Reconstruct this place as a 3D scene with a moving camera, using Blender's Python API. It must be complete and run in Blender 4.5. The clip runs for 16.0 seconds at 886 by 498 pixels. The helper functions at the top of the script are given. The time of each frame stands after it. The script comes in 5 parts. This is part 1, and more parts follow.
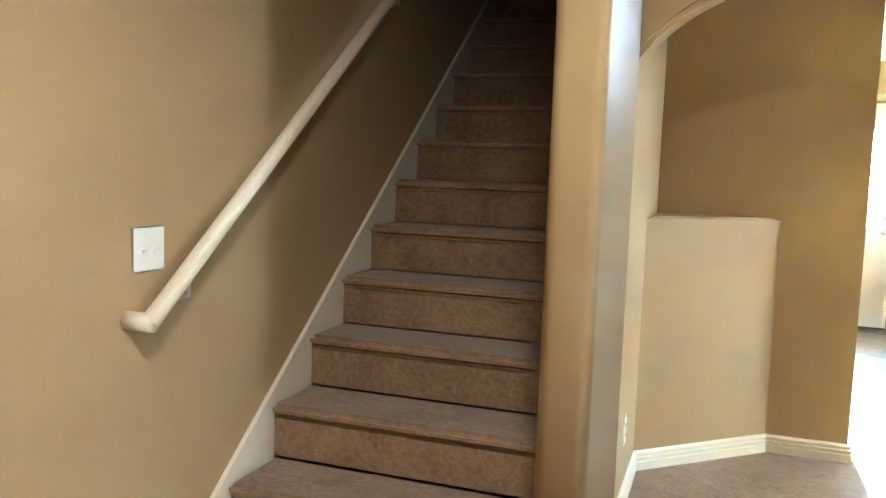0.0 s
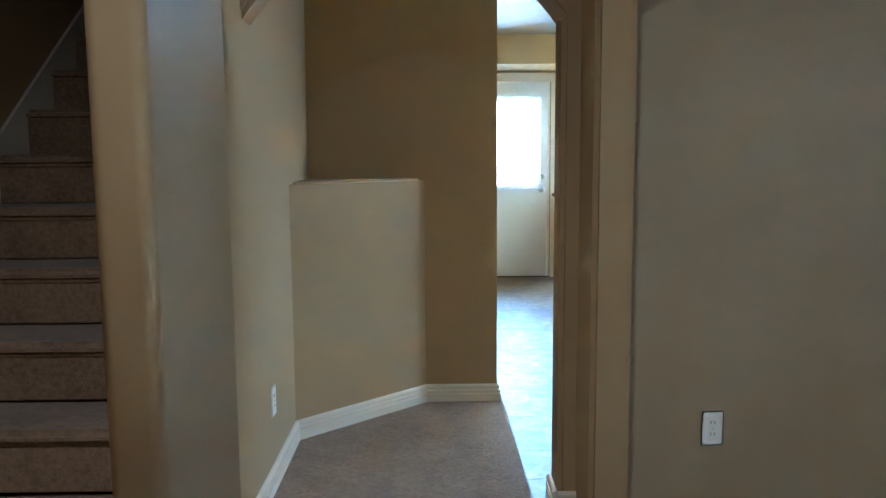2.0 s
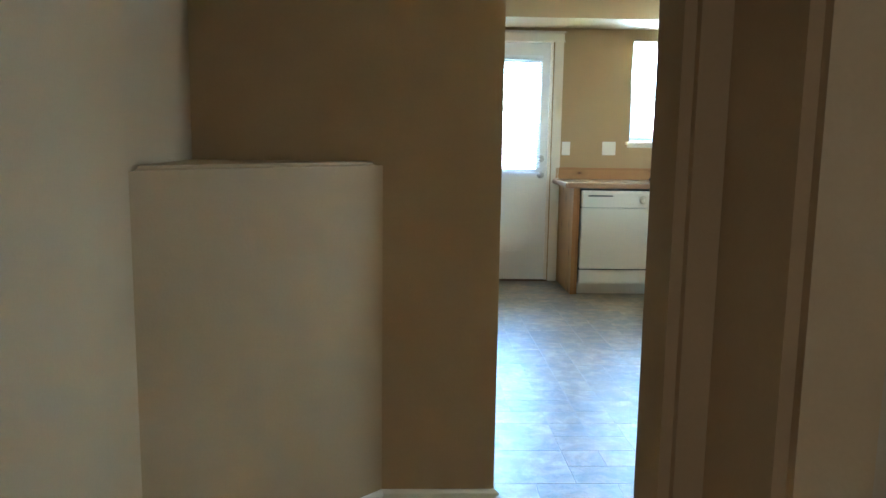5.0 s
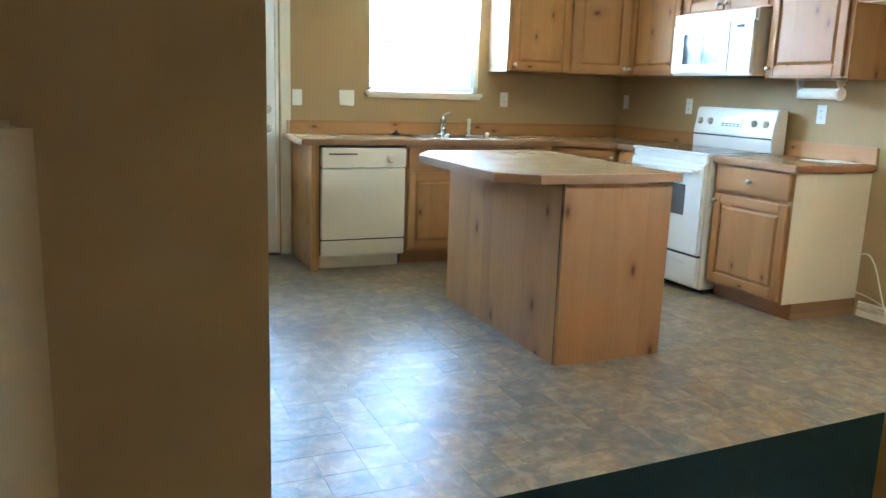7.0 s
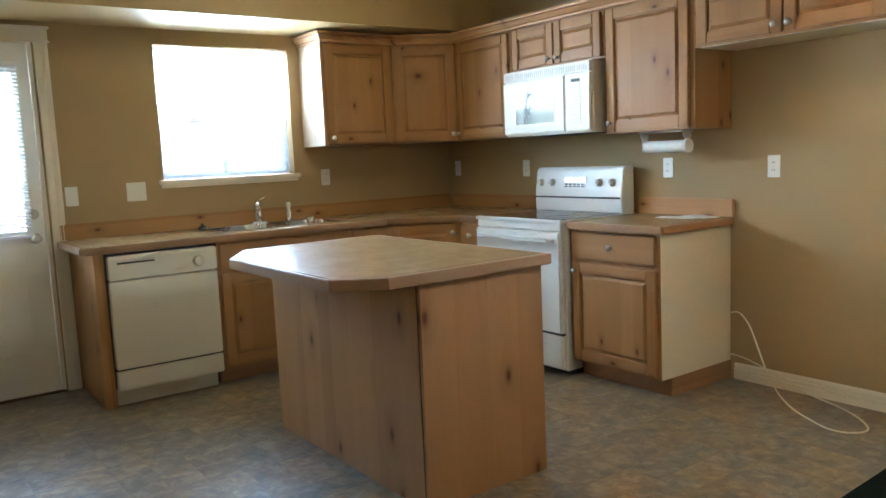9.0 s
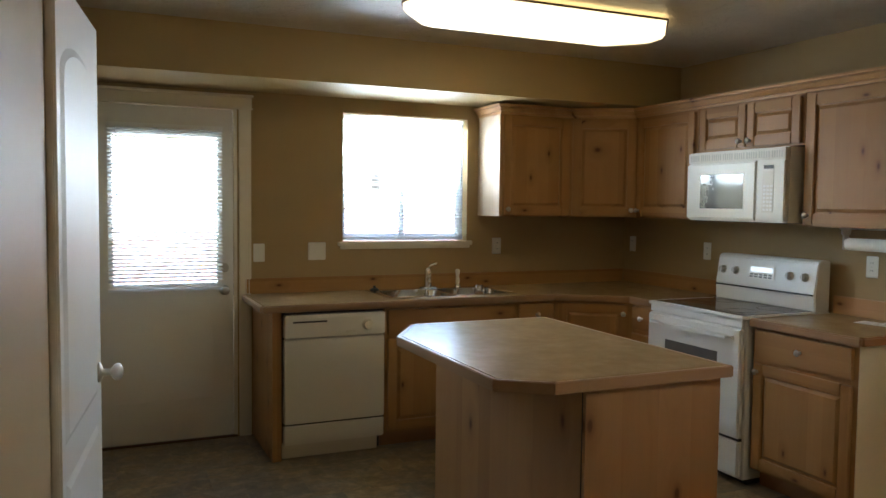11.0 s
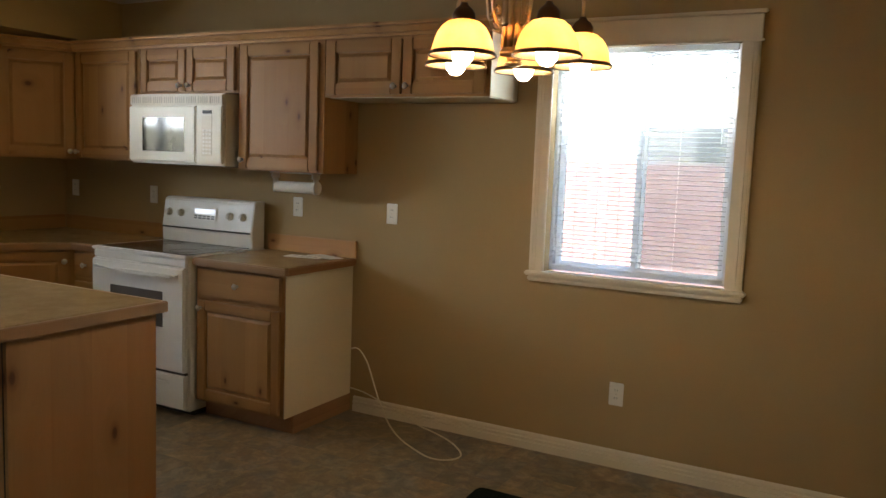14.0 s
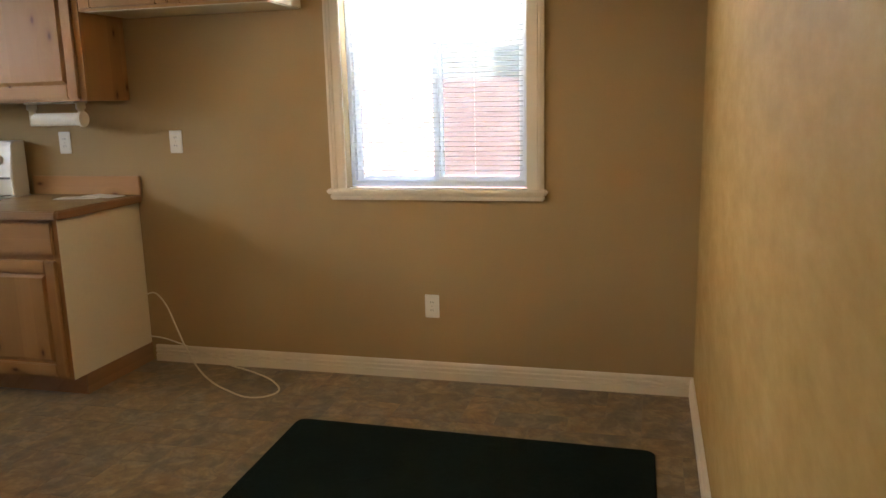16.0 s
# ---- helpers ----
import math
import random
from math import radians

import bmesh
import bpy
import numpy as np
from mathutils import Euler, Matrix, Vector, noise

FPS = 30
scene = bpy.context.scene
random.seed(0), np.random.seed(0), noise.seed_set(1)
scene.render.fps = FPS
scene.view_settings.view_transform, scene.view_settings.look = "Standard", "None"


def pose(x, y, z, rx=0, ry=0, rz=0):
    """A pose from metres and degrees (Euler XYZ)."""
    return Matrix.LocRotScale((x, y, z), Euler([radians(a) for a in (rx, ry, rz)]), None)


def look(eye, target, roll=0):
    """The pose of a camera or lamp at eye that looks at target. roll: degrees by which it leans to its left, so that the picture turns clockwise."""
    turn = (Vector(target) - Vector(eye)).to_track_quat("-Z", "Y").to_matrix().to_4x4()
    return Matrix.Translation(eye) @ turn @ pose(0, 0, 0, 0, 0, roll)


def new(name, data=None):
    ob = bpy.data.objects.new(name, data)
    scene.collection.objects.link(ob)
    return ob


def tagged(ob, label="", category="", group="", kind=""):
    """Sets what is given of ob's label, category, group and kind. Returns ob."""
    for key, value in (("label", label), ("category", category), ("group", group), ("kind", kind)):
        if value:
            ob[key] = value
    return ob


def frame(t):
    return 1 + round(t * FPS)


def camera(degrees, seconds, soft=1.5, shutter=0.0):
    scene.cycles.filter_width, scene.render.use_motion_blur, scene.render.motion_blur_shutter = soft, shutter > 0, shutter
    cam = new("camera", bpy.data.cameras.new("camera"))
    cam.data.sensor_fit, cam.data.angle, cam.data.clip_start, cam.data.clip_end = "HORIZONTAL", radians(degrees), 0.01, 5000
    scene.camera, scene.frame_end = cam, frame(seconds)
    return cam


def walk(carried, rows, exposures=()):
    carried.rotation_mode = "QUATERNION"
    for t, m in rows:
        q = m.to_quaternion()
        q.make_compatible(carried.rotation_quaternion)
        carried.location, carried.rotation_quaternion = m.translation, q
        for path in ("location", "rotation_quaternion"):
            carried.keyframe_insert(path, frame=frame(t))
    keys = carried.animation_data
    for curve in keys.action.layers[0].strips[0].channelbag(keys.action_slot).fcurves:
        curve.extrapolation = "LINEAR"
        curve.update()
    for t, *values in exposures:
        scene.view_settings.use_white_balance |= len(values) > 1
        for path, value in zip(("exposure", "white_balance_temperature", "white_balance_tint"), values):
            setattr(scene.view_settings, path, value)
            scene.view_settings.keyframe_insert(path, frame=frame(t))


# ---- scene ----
cam = camera(59.0, 16.0)
PATH = [
    (0, (-4.512, -8.458, 1.335), (-5.177, -6.581, 1.147), 2.0),
    (0.5, (-4.401, -8.463, 1.329), (-4.932, -6.538, 1.207), 0.4),
    (1, (-4.299, -8.449, 1.324), (-4.643, -6.482, 1.206), -0.5),
    (1.5, (-4.219, -8.428, 1.306), (-4.369, -6.441, 1.135), -0.8),
    (2, (-4.202, -8.313, 1.293), (-4.177, -6.327, 1.058), -0.4),
    (2.5, (-4.21, -8.089, 1.297), (-4.056, -6.109, 1.053), -0.6),
    (3, (-4.201, -7.885, 1.289), (-3.947, -5.918, 1.033), -1.0),
    (3.5, (-4.143, -7.629, 1.273), (-4.071, -5.647, 1.013), -0.8),
    (3.7, (-4.143, -7.544, 1.267), (-4.153, -5.561, 1.003), -0.8),
    (5.8, (-4.184, -6.333, 1.275), (-4.025, -4.362, 0.973), 2.1),
    (6, (-4.2, -6.238, 1.27), (-4.003, -4.271, 0.964), 2.3),
    (6.5, (-4.207, -6.023, 1.266), (-3.616, -4.143, 0.925), 2.9),
    (7, (-4.143, -5.784, 1.255), (-3.361, -3.987, 0.856), 1.9),
    (7.5, (-4.041, -5.551, 1.264), (-3.187, -3.782, 0.887), 0.3),
    (8, (-3.972, -5.351, 1.268), (-3.034, -3.619, 0.921), -0.7),
    (8.5, (-3.873, -5.178, 1.286), (-2.663, -3.604, 1.043), -1.6),
    (9, (-3.807, -5.09, 1.316), (-2.64, -3.484, 1.076), -2.6),
    (9.5, (-3.78, -5.057, 1.372), (-2.768, -3.348, 1.134), -3.0),
    (9.7, (-3.783, -5.041, 1.386), (-2.855, -3.285, 1.155), -3.1),
    (11.8, (-3.772, -5.007, 1.519), (-2.924, -3.197, 1.465), 1.8),
    (12, (-3.766, -5.015, 1.516), (-2.822, -3.252, 1.471), 1.9),
    (12.5, (-3.758, -5.039, 1.499), (-2.579, -3.427, 1.389), 1.9),
    (13, (-3.757, -5.065, 1.493), (-2.355, -3.649, 1.323), 2.0),
    (13.5, (-3.746, -5.112, 1.502), (-2.16, -3.91, 1.299), 1.8),
    (14, (-3.742, -5.146, 1.461), (-1.989, -4.207, 1.248), 2.2),
    (14.5, (-3.743, -5.179, 1.405), (-1.874, -4.505, 1.179), 1.3),
    (15, (-3.737, -5.183, 1.376), (-1.817, -4.69, 1.111), 0.5),
    (15.5, (-3.705, -5.183, 1.364), (-1.785, -4.723, 1.039), -0.7),
    (16, (-3.553, -5.145, 1.36), (-1.655, -4.642, 0.983), -1.4),
]
EXPO = [(0.0, 7.22, 4800, -2), (0.5, 7.02, 4600, 0), (1.0, 6.78, 4350, 0), (1.5, 5.85, 4100, -1), (2.5, 5.72, 4120, 0), (3.5, 5.85, 4250, 1), (6.0, 5.0, 4500, 0), (6.5, 5.12, 4600, 0), (7.0, 5.3, 4700, 1), (7.5, 5.15, 4700, 1),
        (8.4, 4.6, 4900, 3), (9.0, 4.5, 5250, 6), (9.7, 4.08, 5350, 7), (12.0, 3.2, 6500, 13), (12.5, 3.42, 6550, 14), (13.0, 3.9, 6600, 15), (13.5, 3.93, 6650, 15), (14.0, 3.3, 6650, 14), (14.5, 3.24, 6650, 16), (15.0, 3.42, 6650, 17), (16.0, 3.8, 6800, 18)]
walk(cam, [(t, look(e, g, r)) for t, e, g, r in PATH], EXPO)

# ---- world and lamps ----
world = bpy.data.worlds.new("sky")
world.use_nodes = True
scene.world = world
wn = world.node_tree
wn.nodes.clear()
sky = wn.nodes.new("ShaderNodeTexSky")
sky.sky_type = "NISHITA"
sky.sun_disc = False
sky.sun_elevation = radians(52)
sky.sun_rotation = radians(203)
bgd = wn.nodes.new("ShaderNodeBackground")
bgd.inputs[1].default_value = 0.15
wout = wn.nodes.new("ShaderNodeOutputWorld")
wn.links.new(sky.outputs[0], bgd.inputs[0])
wn.links.new(bgd.outputs[0], wout.inputs[0])
sun = new("sun", bpy.data.lights.new("sun", "SUN"))
sun.data.energy = 5.0
sun.data.angle = radians(0.6)
sun.data.color = (1.0, 0.95, 0.87)
sun.matrix_world = look((0, 0, 0), (0.26, 0.60, -0.76))

TUBE = 0.22        # glow of the kitchen ceiling light
BULB = 6.0         # glow of the chandelier bulbs
ENTRY = 0.58       # watts of the entry's flush ceiling lamp at the foot of the stairs
entry = new("entry_lamp", bpy.data.lights.new("entry_lamp", "AREA"))
entry.data.shape, entry.data.size = "DISK", 0.30
entry.data.energy = ENTRY
entry.data.color = (1.0, 0.79, 0.58)
entry.matrix_world = look((-4.50, -8.20, 2.42), (-4.50, -8.199, 0.0))

# added area lamps at the openings in place of sky light; the last, warm one fills the living room
for at, aim, w, h, watts, tint in (((-1.825, 0.148, 1.88), (-1.825, -5, 1.6), 0.88, 0.38, 2.9, (0.80, 0.92, 1.0)), ((-3.385, 0.10, 1.58), (-3.385, -5, 1.3), 0.60, 0.58, 0.85, (0.80, 0.92, 1.0)),
                                   ((0.148, -4.17, 1.865), (-5, -4.17, 1.6), 0.84, 0.36, 1.2, (0.80, 0.92, 1.0)), ((0.148, -9.1, 1.77), (-5, -9.1, 1.45), 0.5, 0.55, 0.80, (1.0, 0.88, 0.72))):
    pl = new("window_fill", bpy.data.lights.new("window_fill", "AREA"))
    pl.data.shape, pl.data.size, pl.data.size_y = "RECTANGLE", w, h
    pl.data.energy = watts
    pl.data.color = tint
    pl.matrix_world = look(at, aim)

# ---- materials ----
def node_mat(name):
    m = bpy.data.materials.new(name)
    m.use_nodes = True
    nt = m.node_tree
    return m, nt, nt.nodes["Principled BSDF"]


def add(nt, kind, **inputs):
    n = nt.nodes.new(kind)
    for k, v in inputs.items():
        n.inputs[k.replace("_", " ")].default_value = v
    return n


def ramp(nt, src, stops):
    r = nt.nodes.new("ShaderNodeValToRGB")
    while len(r.color_ramp.elements) < len(stops):
        r.color_ramp.elements.new(0.5)
    for e, (p, c) in zip(r.color_ramp.elements, stops):
        e.position = p
        e.color = (*c, 1) if len(c) == 3 else c
    nt.links.new(src, r.inputs[0])
    return r.outputs[0]


def mix(nt, fac, a, b, mode="MIX"):
    n = nt.nodes.new("ShaderNodeMix")
    n.data_type = "RGBA"
    n.blend_type = mode
    for sock, v in ((n.inputs[0], fac), (n.inputs[6], a), (n.inputs[7], b)):
        if isinstance(v, bpy.types.NodeSocket):
            nt.links.new(v, sock)
        else:
            sock.default_value = v if not isinstance(v, tuple) else (*v[:3], 1)
    return n.outputs[2]


def coords(nt, scale=(1, 1, 1)):
    tc = nt.nodes.new("ShaderNodeTexCoord")
    mp = nt.nodes.new("ShaderNodeMapping")
    mp.inputs["Scale"].default_value = scale
    nt.links.new(tc.outputs["Object"], mp.inputs[0])
    return mp.outputs[0]


def noise_of(nt, scale, detail=4, vec=None, rough=0.5):
    n = add(nt, "ShaderNodeTexNoise", Scale=scale, Detail=detail, Roughness=rough)
    nt.links.new(vec if vec is not None else coords(nt), n.inputs["Vector"])
    return n.outputs["Fac"]


def bump(nt, bsdf, height, strength, distance):
    b = add(nt, "ShaderNodeBump", Strength=strength, Distance=distance)
    nt.links.new(height, b.inputs["Height"])
    nt.links.new(b.outputs[0], bsdf.inputs["Normal"])


def shade(c, f):
    return tuple(min(1, v * f) for v in c)


def paint(name, col, rough=0.6, var=0.07, grain=90, depth=0.0006, blotch=1.6, strength=0.35, spread=0.08):
    m, nt, b = node_mat(name)
    big = noise_of(nt, blotch, 3)
    small = noise_of(nt, grain, 3)
    c = ramp(nt, big, [(0.3, shade(col, 1 - var)), (0.7, shade(col, 1 + var))])
    c = mix(nt, 0.5, c, ramp(nt, small, [(0.3, shade(col, 1 - var * 0.7)), (0.7, shade(col, 1 + var * 0.7))]))
    nt.links.new(c, b.inputs["Base Color"])
    b.inputs["Roughness"].default_value = rough
    r = nt.nodes.new("ShaderNodeMapRange")
    r.inputs[3].default_value, r.inputs[4].default_value = max(0.02, rough - spread), min(1, rough + spread)
    nt.links.new(big, r.inputs[0])
    nt.links.new(r.outputs[0], b.inputs["Roughness"])
    if depth:
        bump(nt, b, small, strength, depth)
    return m


def plain(name, col, rough=0.4, metal=0.0, spec=0.5):
    m = paint(name, col, rough, var=0.03, grain=60, depth=0.0)
    b = m.node_tree.nodes["Principled BSDF"]
    b.inputs["Metallic"].default_value = metal
    b.inputs["Specular IOR Level"].default_value = spec
    return m


def wood(name, col, axis=2, rough=0.44, knots=True, board=0.085, density=1.0):
    """Knotty alder in glued boards; axis: the way of the grain."""
    m, nt, b = node_mat(name)
    info = nt.nodes.new("ShaderNodeObjectInfo")
    off = nt.nodes.new("ShaderNodeVectorMath")
    off.operation = "SCALE"
    off.inputs[0].default_value = (7.3, 3.1, 5.7)
    nt.links.new(info.outputs["Random"], off.inputs["Scale"])
    tc = nt.nodes.new("ShaderNodeTexCoord")
    moved = nt.nodes.new("ShaderNodeVectorMath")
    nt.links.new(tc.outputs["Object"], moved.inputs[0])
    nt.links.new(off.outputs[0], moved.inputs[1])
    sep = nt.nodes.new("ShaderNodeSeparateXYZ")
    nt.links.new(moved.outputs[0], sep.inputs[0])
    across = [i for i in range(3) if i != axis]
    s = nt.nodes.new("ShaderNodeMath")
    nt.links.new(sep.outputs[across[0]], s.inputs[0])
    nt.links.new(sep.outputs[across[1]], s.inputs[1])
    # each glued board has its own tone and its own stretch of grain
    snap = nt.nodes.new("ShaderNodeMath")
    snap.operation = "SNAP"
    snap.inputs[1].default_value = board
    nt.links.new(s.outputs[0], snap.inputs[0])
    wh = nt.nodes.new("ShaderNodeTexWhiteNoise")
    wh.noise_dimensions = "1D"
    nt.links.new(snap.outputs[0], wh.inputs["W"])
    # knots: the grain bends round them
    flat = nt.nodes.new("ShaderNodeCombineXYZ")
    nt.links.new(s.outputs[0], flat.inputs[0])
    nt.links.new(sep.outputs[axis], flat.inputs[1])
    mk = nt.nodes.new("ShaderNodeMapping")
    mk.inputs["Scale"].default_value = (4.3 * density, 2.1 * density, 1.0)
    nt.links.new(flat.outputs[0], mk.inputs[0])
    vor = add(nt, "ShaderNodeTexVoronoi", Scale=1.0, Randomness=1.0)
    vor.voronoi_dimensions = "2D"
    nt.links.new(mk.outputs[0], vor.inputs["Vector"])
    bend = nt.nodes.new("ShaderNodeMapRange")
    bend.inputs[1].default_value, bend.inputs[2].default_value = 0.0, 0.28
    bend.inputs[3].default_value, bend.inputs[4].default_value = (1.1 if knots else 0.0), 0.0
    nt.links.new(vor.outputs["Distance"], bend.inputs[0])
    shift = nt.nodes.new("ShaderNodeMath")
    shift.operation = "MULTIPLY_ADD"
    shift.inputs[1].default_value = 4.0
    nt.links.new(wh.outputs["Value"], shift.inputs[0])
    nt.links.new(bend.outputs[0], shift.inputs[2])
    lift = nt.nodes.new("ShaderNodeCombineXYZ")
    for i in range(3):
        nt.links.new(shift.outputs[0], lift.inputs[i])
    stretch = [16.0, 16.0, 16.0]
    stretch[axis] = 1.1
    mp = nt.nodes.new("ShaderNodeMapping")
    mp.inputs["Scale"].default_value = stretch
    nt.links.new(moved.outputs[0], mp.inputs[0])
    bent = nt.nodes.new("ShaderNodeVectorMath")
    nt.links.new(mp.outputs[0], bent.inputs[0])
    nt.links.new(lift.outputs[0], bent.inputs[1])
    grain = noise_of(nt, 1.0, 5, bent.outputs[0], 0.58)
    fine = noise_of(nt, 6.0, 3, bent.outputs[0])
    wide = noise_of(nt, 3.0, 3, moved.outputs[0])
    red = (col[0] * 0.88, col[1] * 0.79, col[2] * 0.76)
    pale = (col[0] * 1.14, col[1] * 1.18, col[2] * 1.20)
    c = ramp(nt, grain, [(0.28, red), (0.48, col), (0.74, pale)])
    c = mix(nt, 0.14, c, ramp(nt, fine, [(0.35, shade(col, 0.72)), (0.65, shade(col, 1.15))]))
    c = mix(nt, 0.44, c, ramp(nt, wh.outputs["Value"], [(0.0, shade(red, 0.80)), (0.45, col), (1.0, shade(pale, 1.12))]))
    c = mix(nt, 0.22, c, ramp(nt, wide, [(0.3, red), (0.7, pale)]))
    if knots:
        k = ramp(nt, vor.outputs["Distance"], [(0.0, (1, 1, 1)), (0.022, (0.92, 0.92, 0.92)), (0.036, (0.50, 0.50, 0.50)), (0.07, (0.20, 0.20, 0.20)), (0.17, (0, 0, 0))])
        c = mix(nt, k, c, (col[0] * 0.26, col[1] * 0.17, col[2] * 0.16))
    nt.links.new(c, b.inputs["Base Color"])
    b.inputs["Roughness"].default_value = rough
    b.inputs["Specular IOR Level"].default_value = 0.28
    bump(nt, b, grain, 0.12, 0.0008)
    return m


WALL = (0.378, 0.270, 0.136)
# the living room wall is set slightly greyer than WALL
m_living_wall = paint("living_wall_greyer_tone", (0.345, 0.270, 0.160), 0.55, var=0.05, grain=140, depth=0.0008)
m_wall = paint("tan_wall_paint", WALL, 0.55, var=0.05, grain=140, depth=0.0008)
m_wall.node_tree.nodes["Principled BSDF"].inputs["Specular IOR Level"].default_value = 0.12
m_soffit = paint("soffit_paint", (0.44, 0.31, 0.130), 0.5, var=0.05, grain=140, depth=0.0008)
m_white = paint("white_trim_paint", (0.72, 0.65, 0.52), 0.40, var=0.03, grain=70, depth=0.0002)
m_door_white = paint("white_door_paint", (0.78, 0.76, 0.71), 0.42, var=0.03, grain=60, depth=0.0002)
m_plate = plain("plastic_plate", (0.76, 0.74, 0.68), 0.38)
m_dark = plain("dark_slot", (0.03, 0.028, 0.026), 0.6)
m_bisque = plain("bisque_enamel", (0.70, 0.66, 0.56), 0.37)
m_enamel = plain("white_range_enamel", (0.72, 0.71, 0.67), 0.32)
m_bisque2 = plain("bisque_plastic", (0.64, 0.59, 0.48), 0.42)
m_cream = paint("cream_panel", (0.68, 0.60, 0.43), 0.45, var=0.04, grain=50, depth=0.0002)
m_alder = wood("alder_upright", (0.345, 0.182, 0.063))
m_alder_x = wood("alder_along_x", (0.345, 0.182, 0.063), axis=0)
m_alder_y = wood("alder_along_y", (0.345, 0.182, 0.063), axis=1)
m_end_skin = wood("pale_end_skin", (0.46, 0.34, 0.23), rough=0.45, knots=False)
m_alder_pale = wood("alder_pale", (0.49, 0.275, 0.115), axis=1)
m_edge_x = wood("worktop_edge_along_x", (0.285, 0.165, 0.080), axis=0, knots=False)
m_edge_y = wood("worktop_edge_along_y", (0.285, 0.165, 0.080), axis=1, knots=False)
m_island = wood("island_panel_alder", (0.325, 0.172, 0.066), rough=0.45, board=0.16, density=0.62)
m_kick = wood("toe_kick_alder", (0.30, 0.15, 0.065), axis=0, knots=False)
m_nickel = plain("brushed_nickel", (0.55, 0.52, 0.47), 0.38, 1.0)
m_chrome = plain("chrome", (0.62, 0.62, 0.61), 0.22, 1.0)
m_steel = plain("stainless_steel", (0.58, 0.58, 0.57), 0.18, 1.0)
m_brass = plain("antique_brass", (0.62, 0.45, 0.25), 0.33, 1.0)
m_brass_dark = plain("dark_bronze", (0.12, 0.075, 0.045), 0.40, 1.0)
m_blackglass = plain("black_ceramic_glass", (0.02, 0.019, 0.018), 0.07)
m_ovenglass = plain("oven_window_glass", (0.13, 0.125, 0.12), 0.12)
m_vinyl_white = plain("white_vinyl_frame", (0.80, 0.80, 0.78), 0.40)
m_slat = plain("blind_slat_white", (0.84, 0.84, 0.82), 0.45)


def let_through(m, share):
    """Mixes in a share of translucent white, so that daylight glows through."""
    nt = m.node_tree
    tr = nt.nodes.new("ShaderNodeBsdfTranslucent")
    tr.inputs[0].default_value = (0.86, 0.87, 0.87, 1)
    mx = nt.nodes.new("ShaderNodeMixShader")
    mx.inputs[0].default_value = share
    nt.links.new(nt.nodes["Principled BSDF"].outputs[0], mx.inputs[1])
    nt.links.new(tr.outputs[0], mx.inputs[2])
    nt.links.new(mx.outputs[0], nt.nodes["Material Output"].inputs[0])


let_through(m_slat, 0.5)
# frames pass more light than solid vinyl, to imitate bloom round the panes
let_through(m_vinyl_white, 0.6)
m_cable = plain("cream_cable", (0.68, 0.62, 0.48), 0.45)
m_paper = plain("white_paper", (0.75, 0.74, 0.70), 0.8)
m_vent = plain("vent_shadow_beige", (0.46, 0.42, 0.34), 0.5)
m_print = plain("grey_print", (0.52, 0.51, 0.49), 0.8)
m_bowl = plain("dark_rubber", (0.025, 0.025, 0.025), 0.6)


def ceiling_mat():
    m, nt, b = node_mat("knockdown_ceiling")
    n1 = noise_of(nt, 9, 5, rough=0.6)
    plate = ramp(nt, n1, [(0.47, (0, 0, 0)), (0.53, (1, 1, 1))])
    c = mix(nt, n1, (0.50, 0.43, 0.33), (0.60, 0.53, 0.42))
    nt.links.new(c, b.inputs["Base Color"])
    b.inputs["Roughness"].default_value = 0.42
    bump(nt, b, plate, 0.7, 0.004)
    return m


def carpet_mat(name, dark, light, sheen=0.2):
    m, nt, b = node_mat(name)
    n = noise_of(nt, 330, 3)
    blot = noise_of(nt, 5, 5, rough=0.65)
    mid = noise_of(nt, 60, 3)
    c = ramp(nt, n, [(0.3, dark), (0.7, light)])
    c = mix(nt, 0.45, c, ramp(nt, blot, [(0.35, dark), (0.65, light)]))
    c = mix(nt, 0.3, c, ramp(nt, mid, [(0.35, dark), (0.65, light)]))
    nt.links.new(c, b.inputs["Base Color"])
    b.inputs["Roughness"].default_value = 1.0
    b.inputs["Specular IOR Level"].default_value = 0.1
    b.inputs["Sheen Weight"].default_value = sheen
    s = nt.nodes.new("ShaderNodeMath")
    nt.links.new(n, s.inputs[0])
    nt.links.new(mid, s.inputs[1])
    bump(nt, b, s.outputs[0], 0.9, 0.004)
    return m


def faux_mat():
    """Yellow rag-rolled wall finish: overlapping soft dabs."""
    m, nt, b = node_mat("yellow_faux_finish")
    dab = noise_of(nt, 1.0, 5, coords(nt, (4.5, 4.5, 11)), 0.62)
    rag = noise_of(nt, 1.0, 4, coords(nt, (15, 15, 34)), 0.6)
    patch = noise_of(nt, 1.0, 3, coords(nt, (1.3, 1.3, 2.2)))
    c = ramp(nt, dab, [(0.34, (0.335, 0.198, 0.060)), (0.5, (0.40, 0.247, 0.084)), (0.66, (0.46, 0.302, 0.120))])
    c = mix(nt, 0.30, c, ramp(nt, rag, [(0.35, (0.32, 0.19, 0.055)), (0.65, (0.47, 0.31, 0.125))]))
    c = mix(nt, 0.35, c, ramp(nt, patch, [(0.3, (0.32, 0.20, 0.055)), (0.7, (0.45, 0.31, 0.110))]))
    nt.links.new(c, b.inputs["Base Color"])
    b.inputs["Roughness"].default_value = 0.62
    b.inputs["Specular IOR Level"].default_value = 0.06
    bump(nt, b, rag, 0.2, 0.001)
    return m


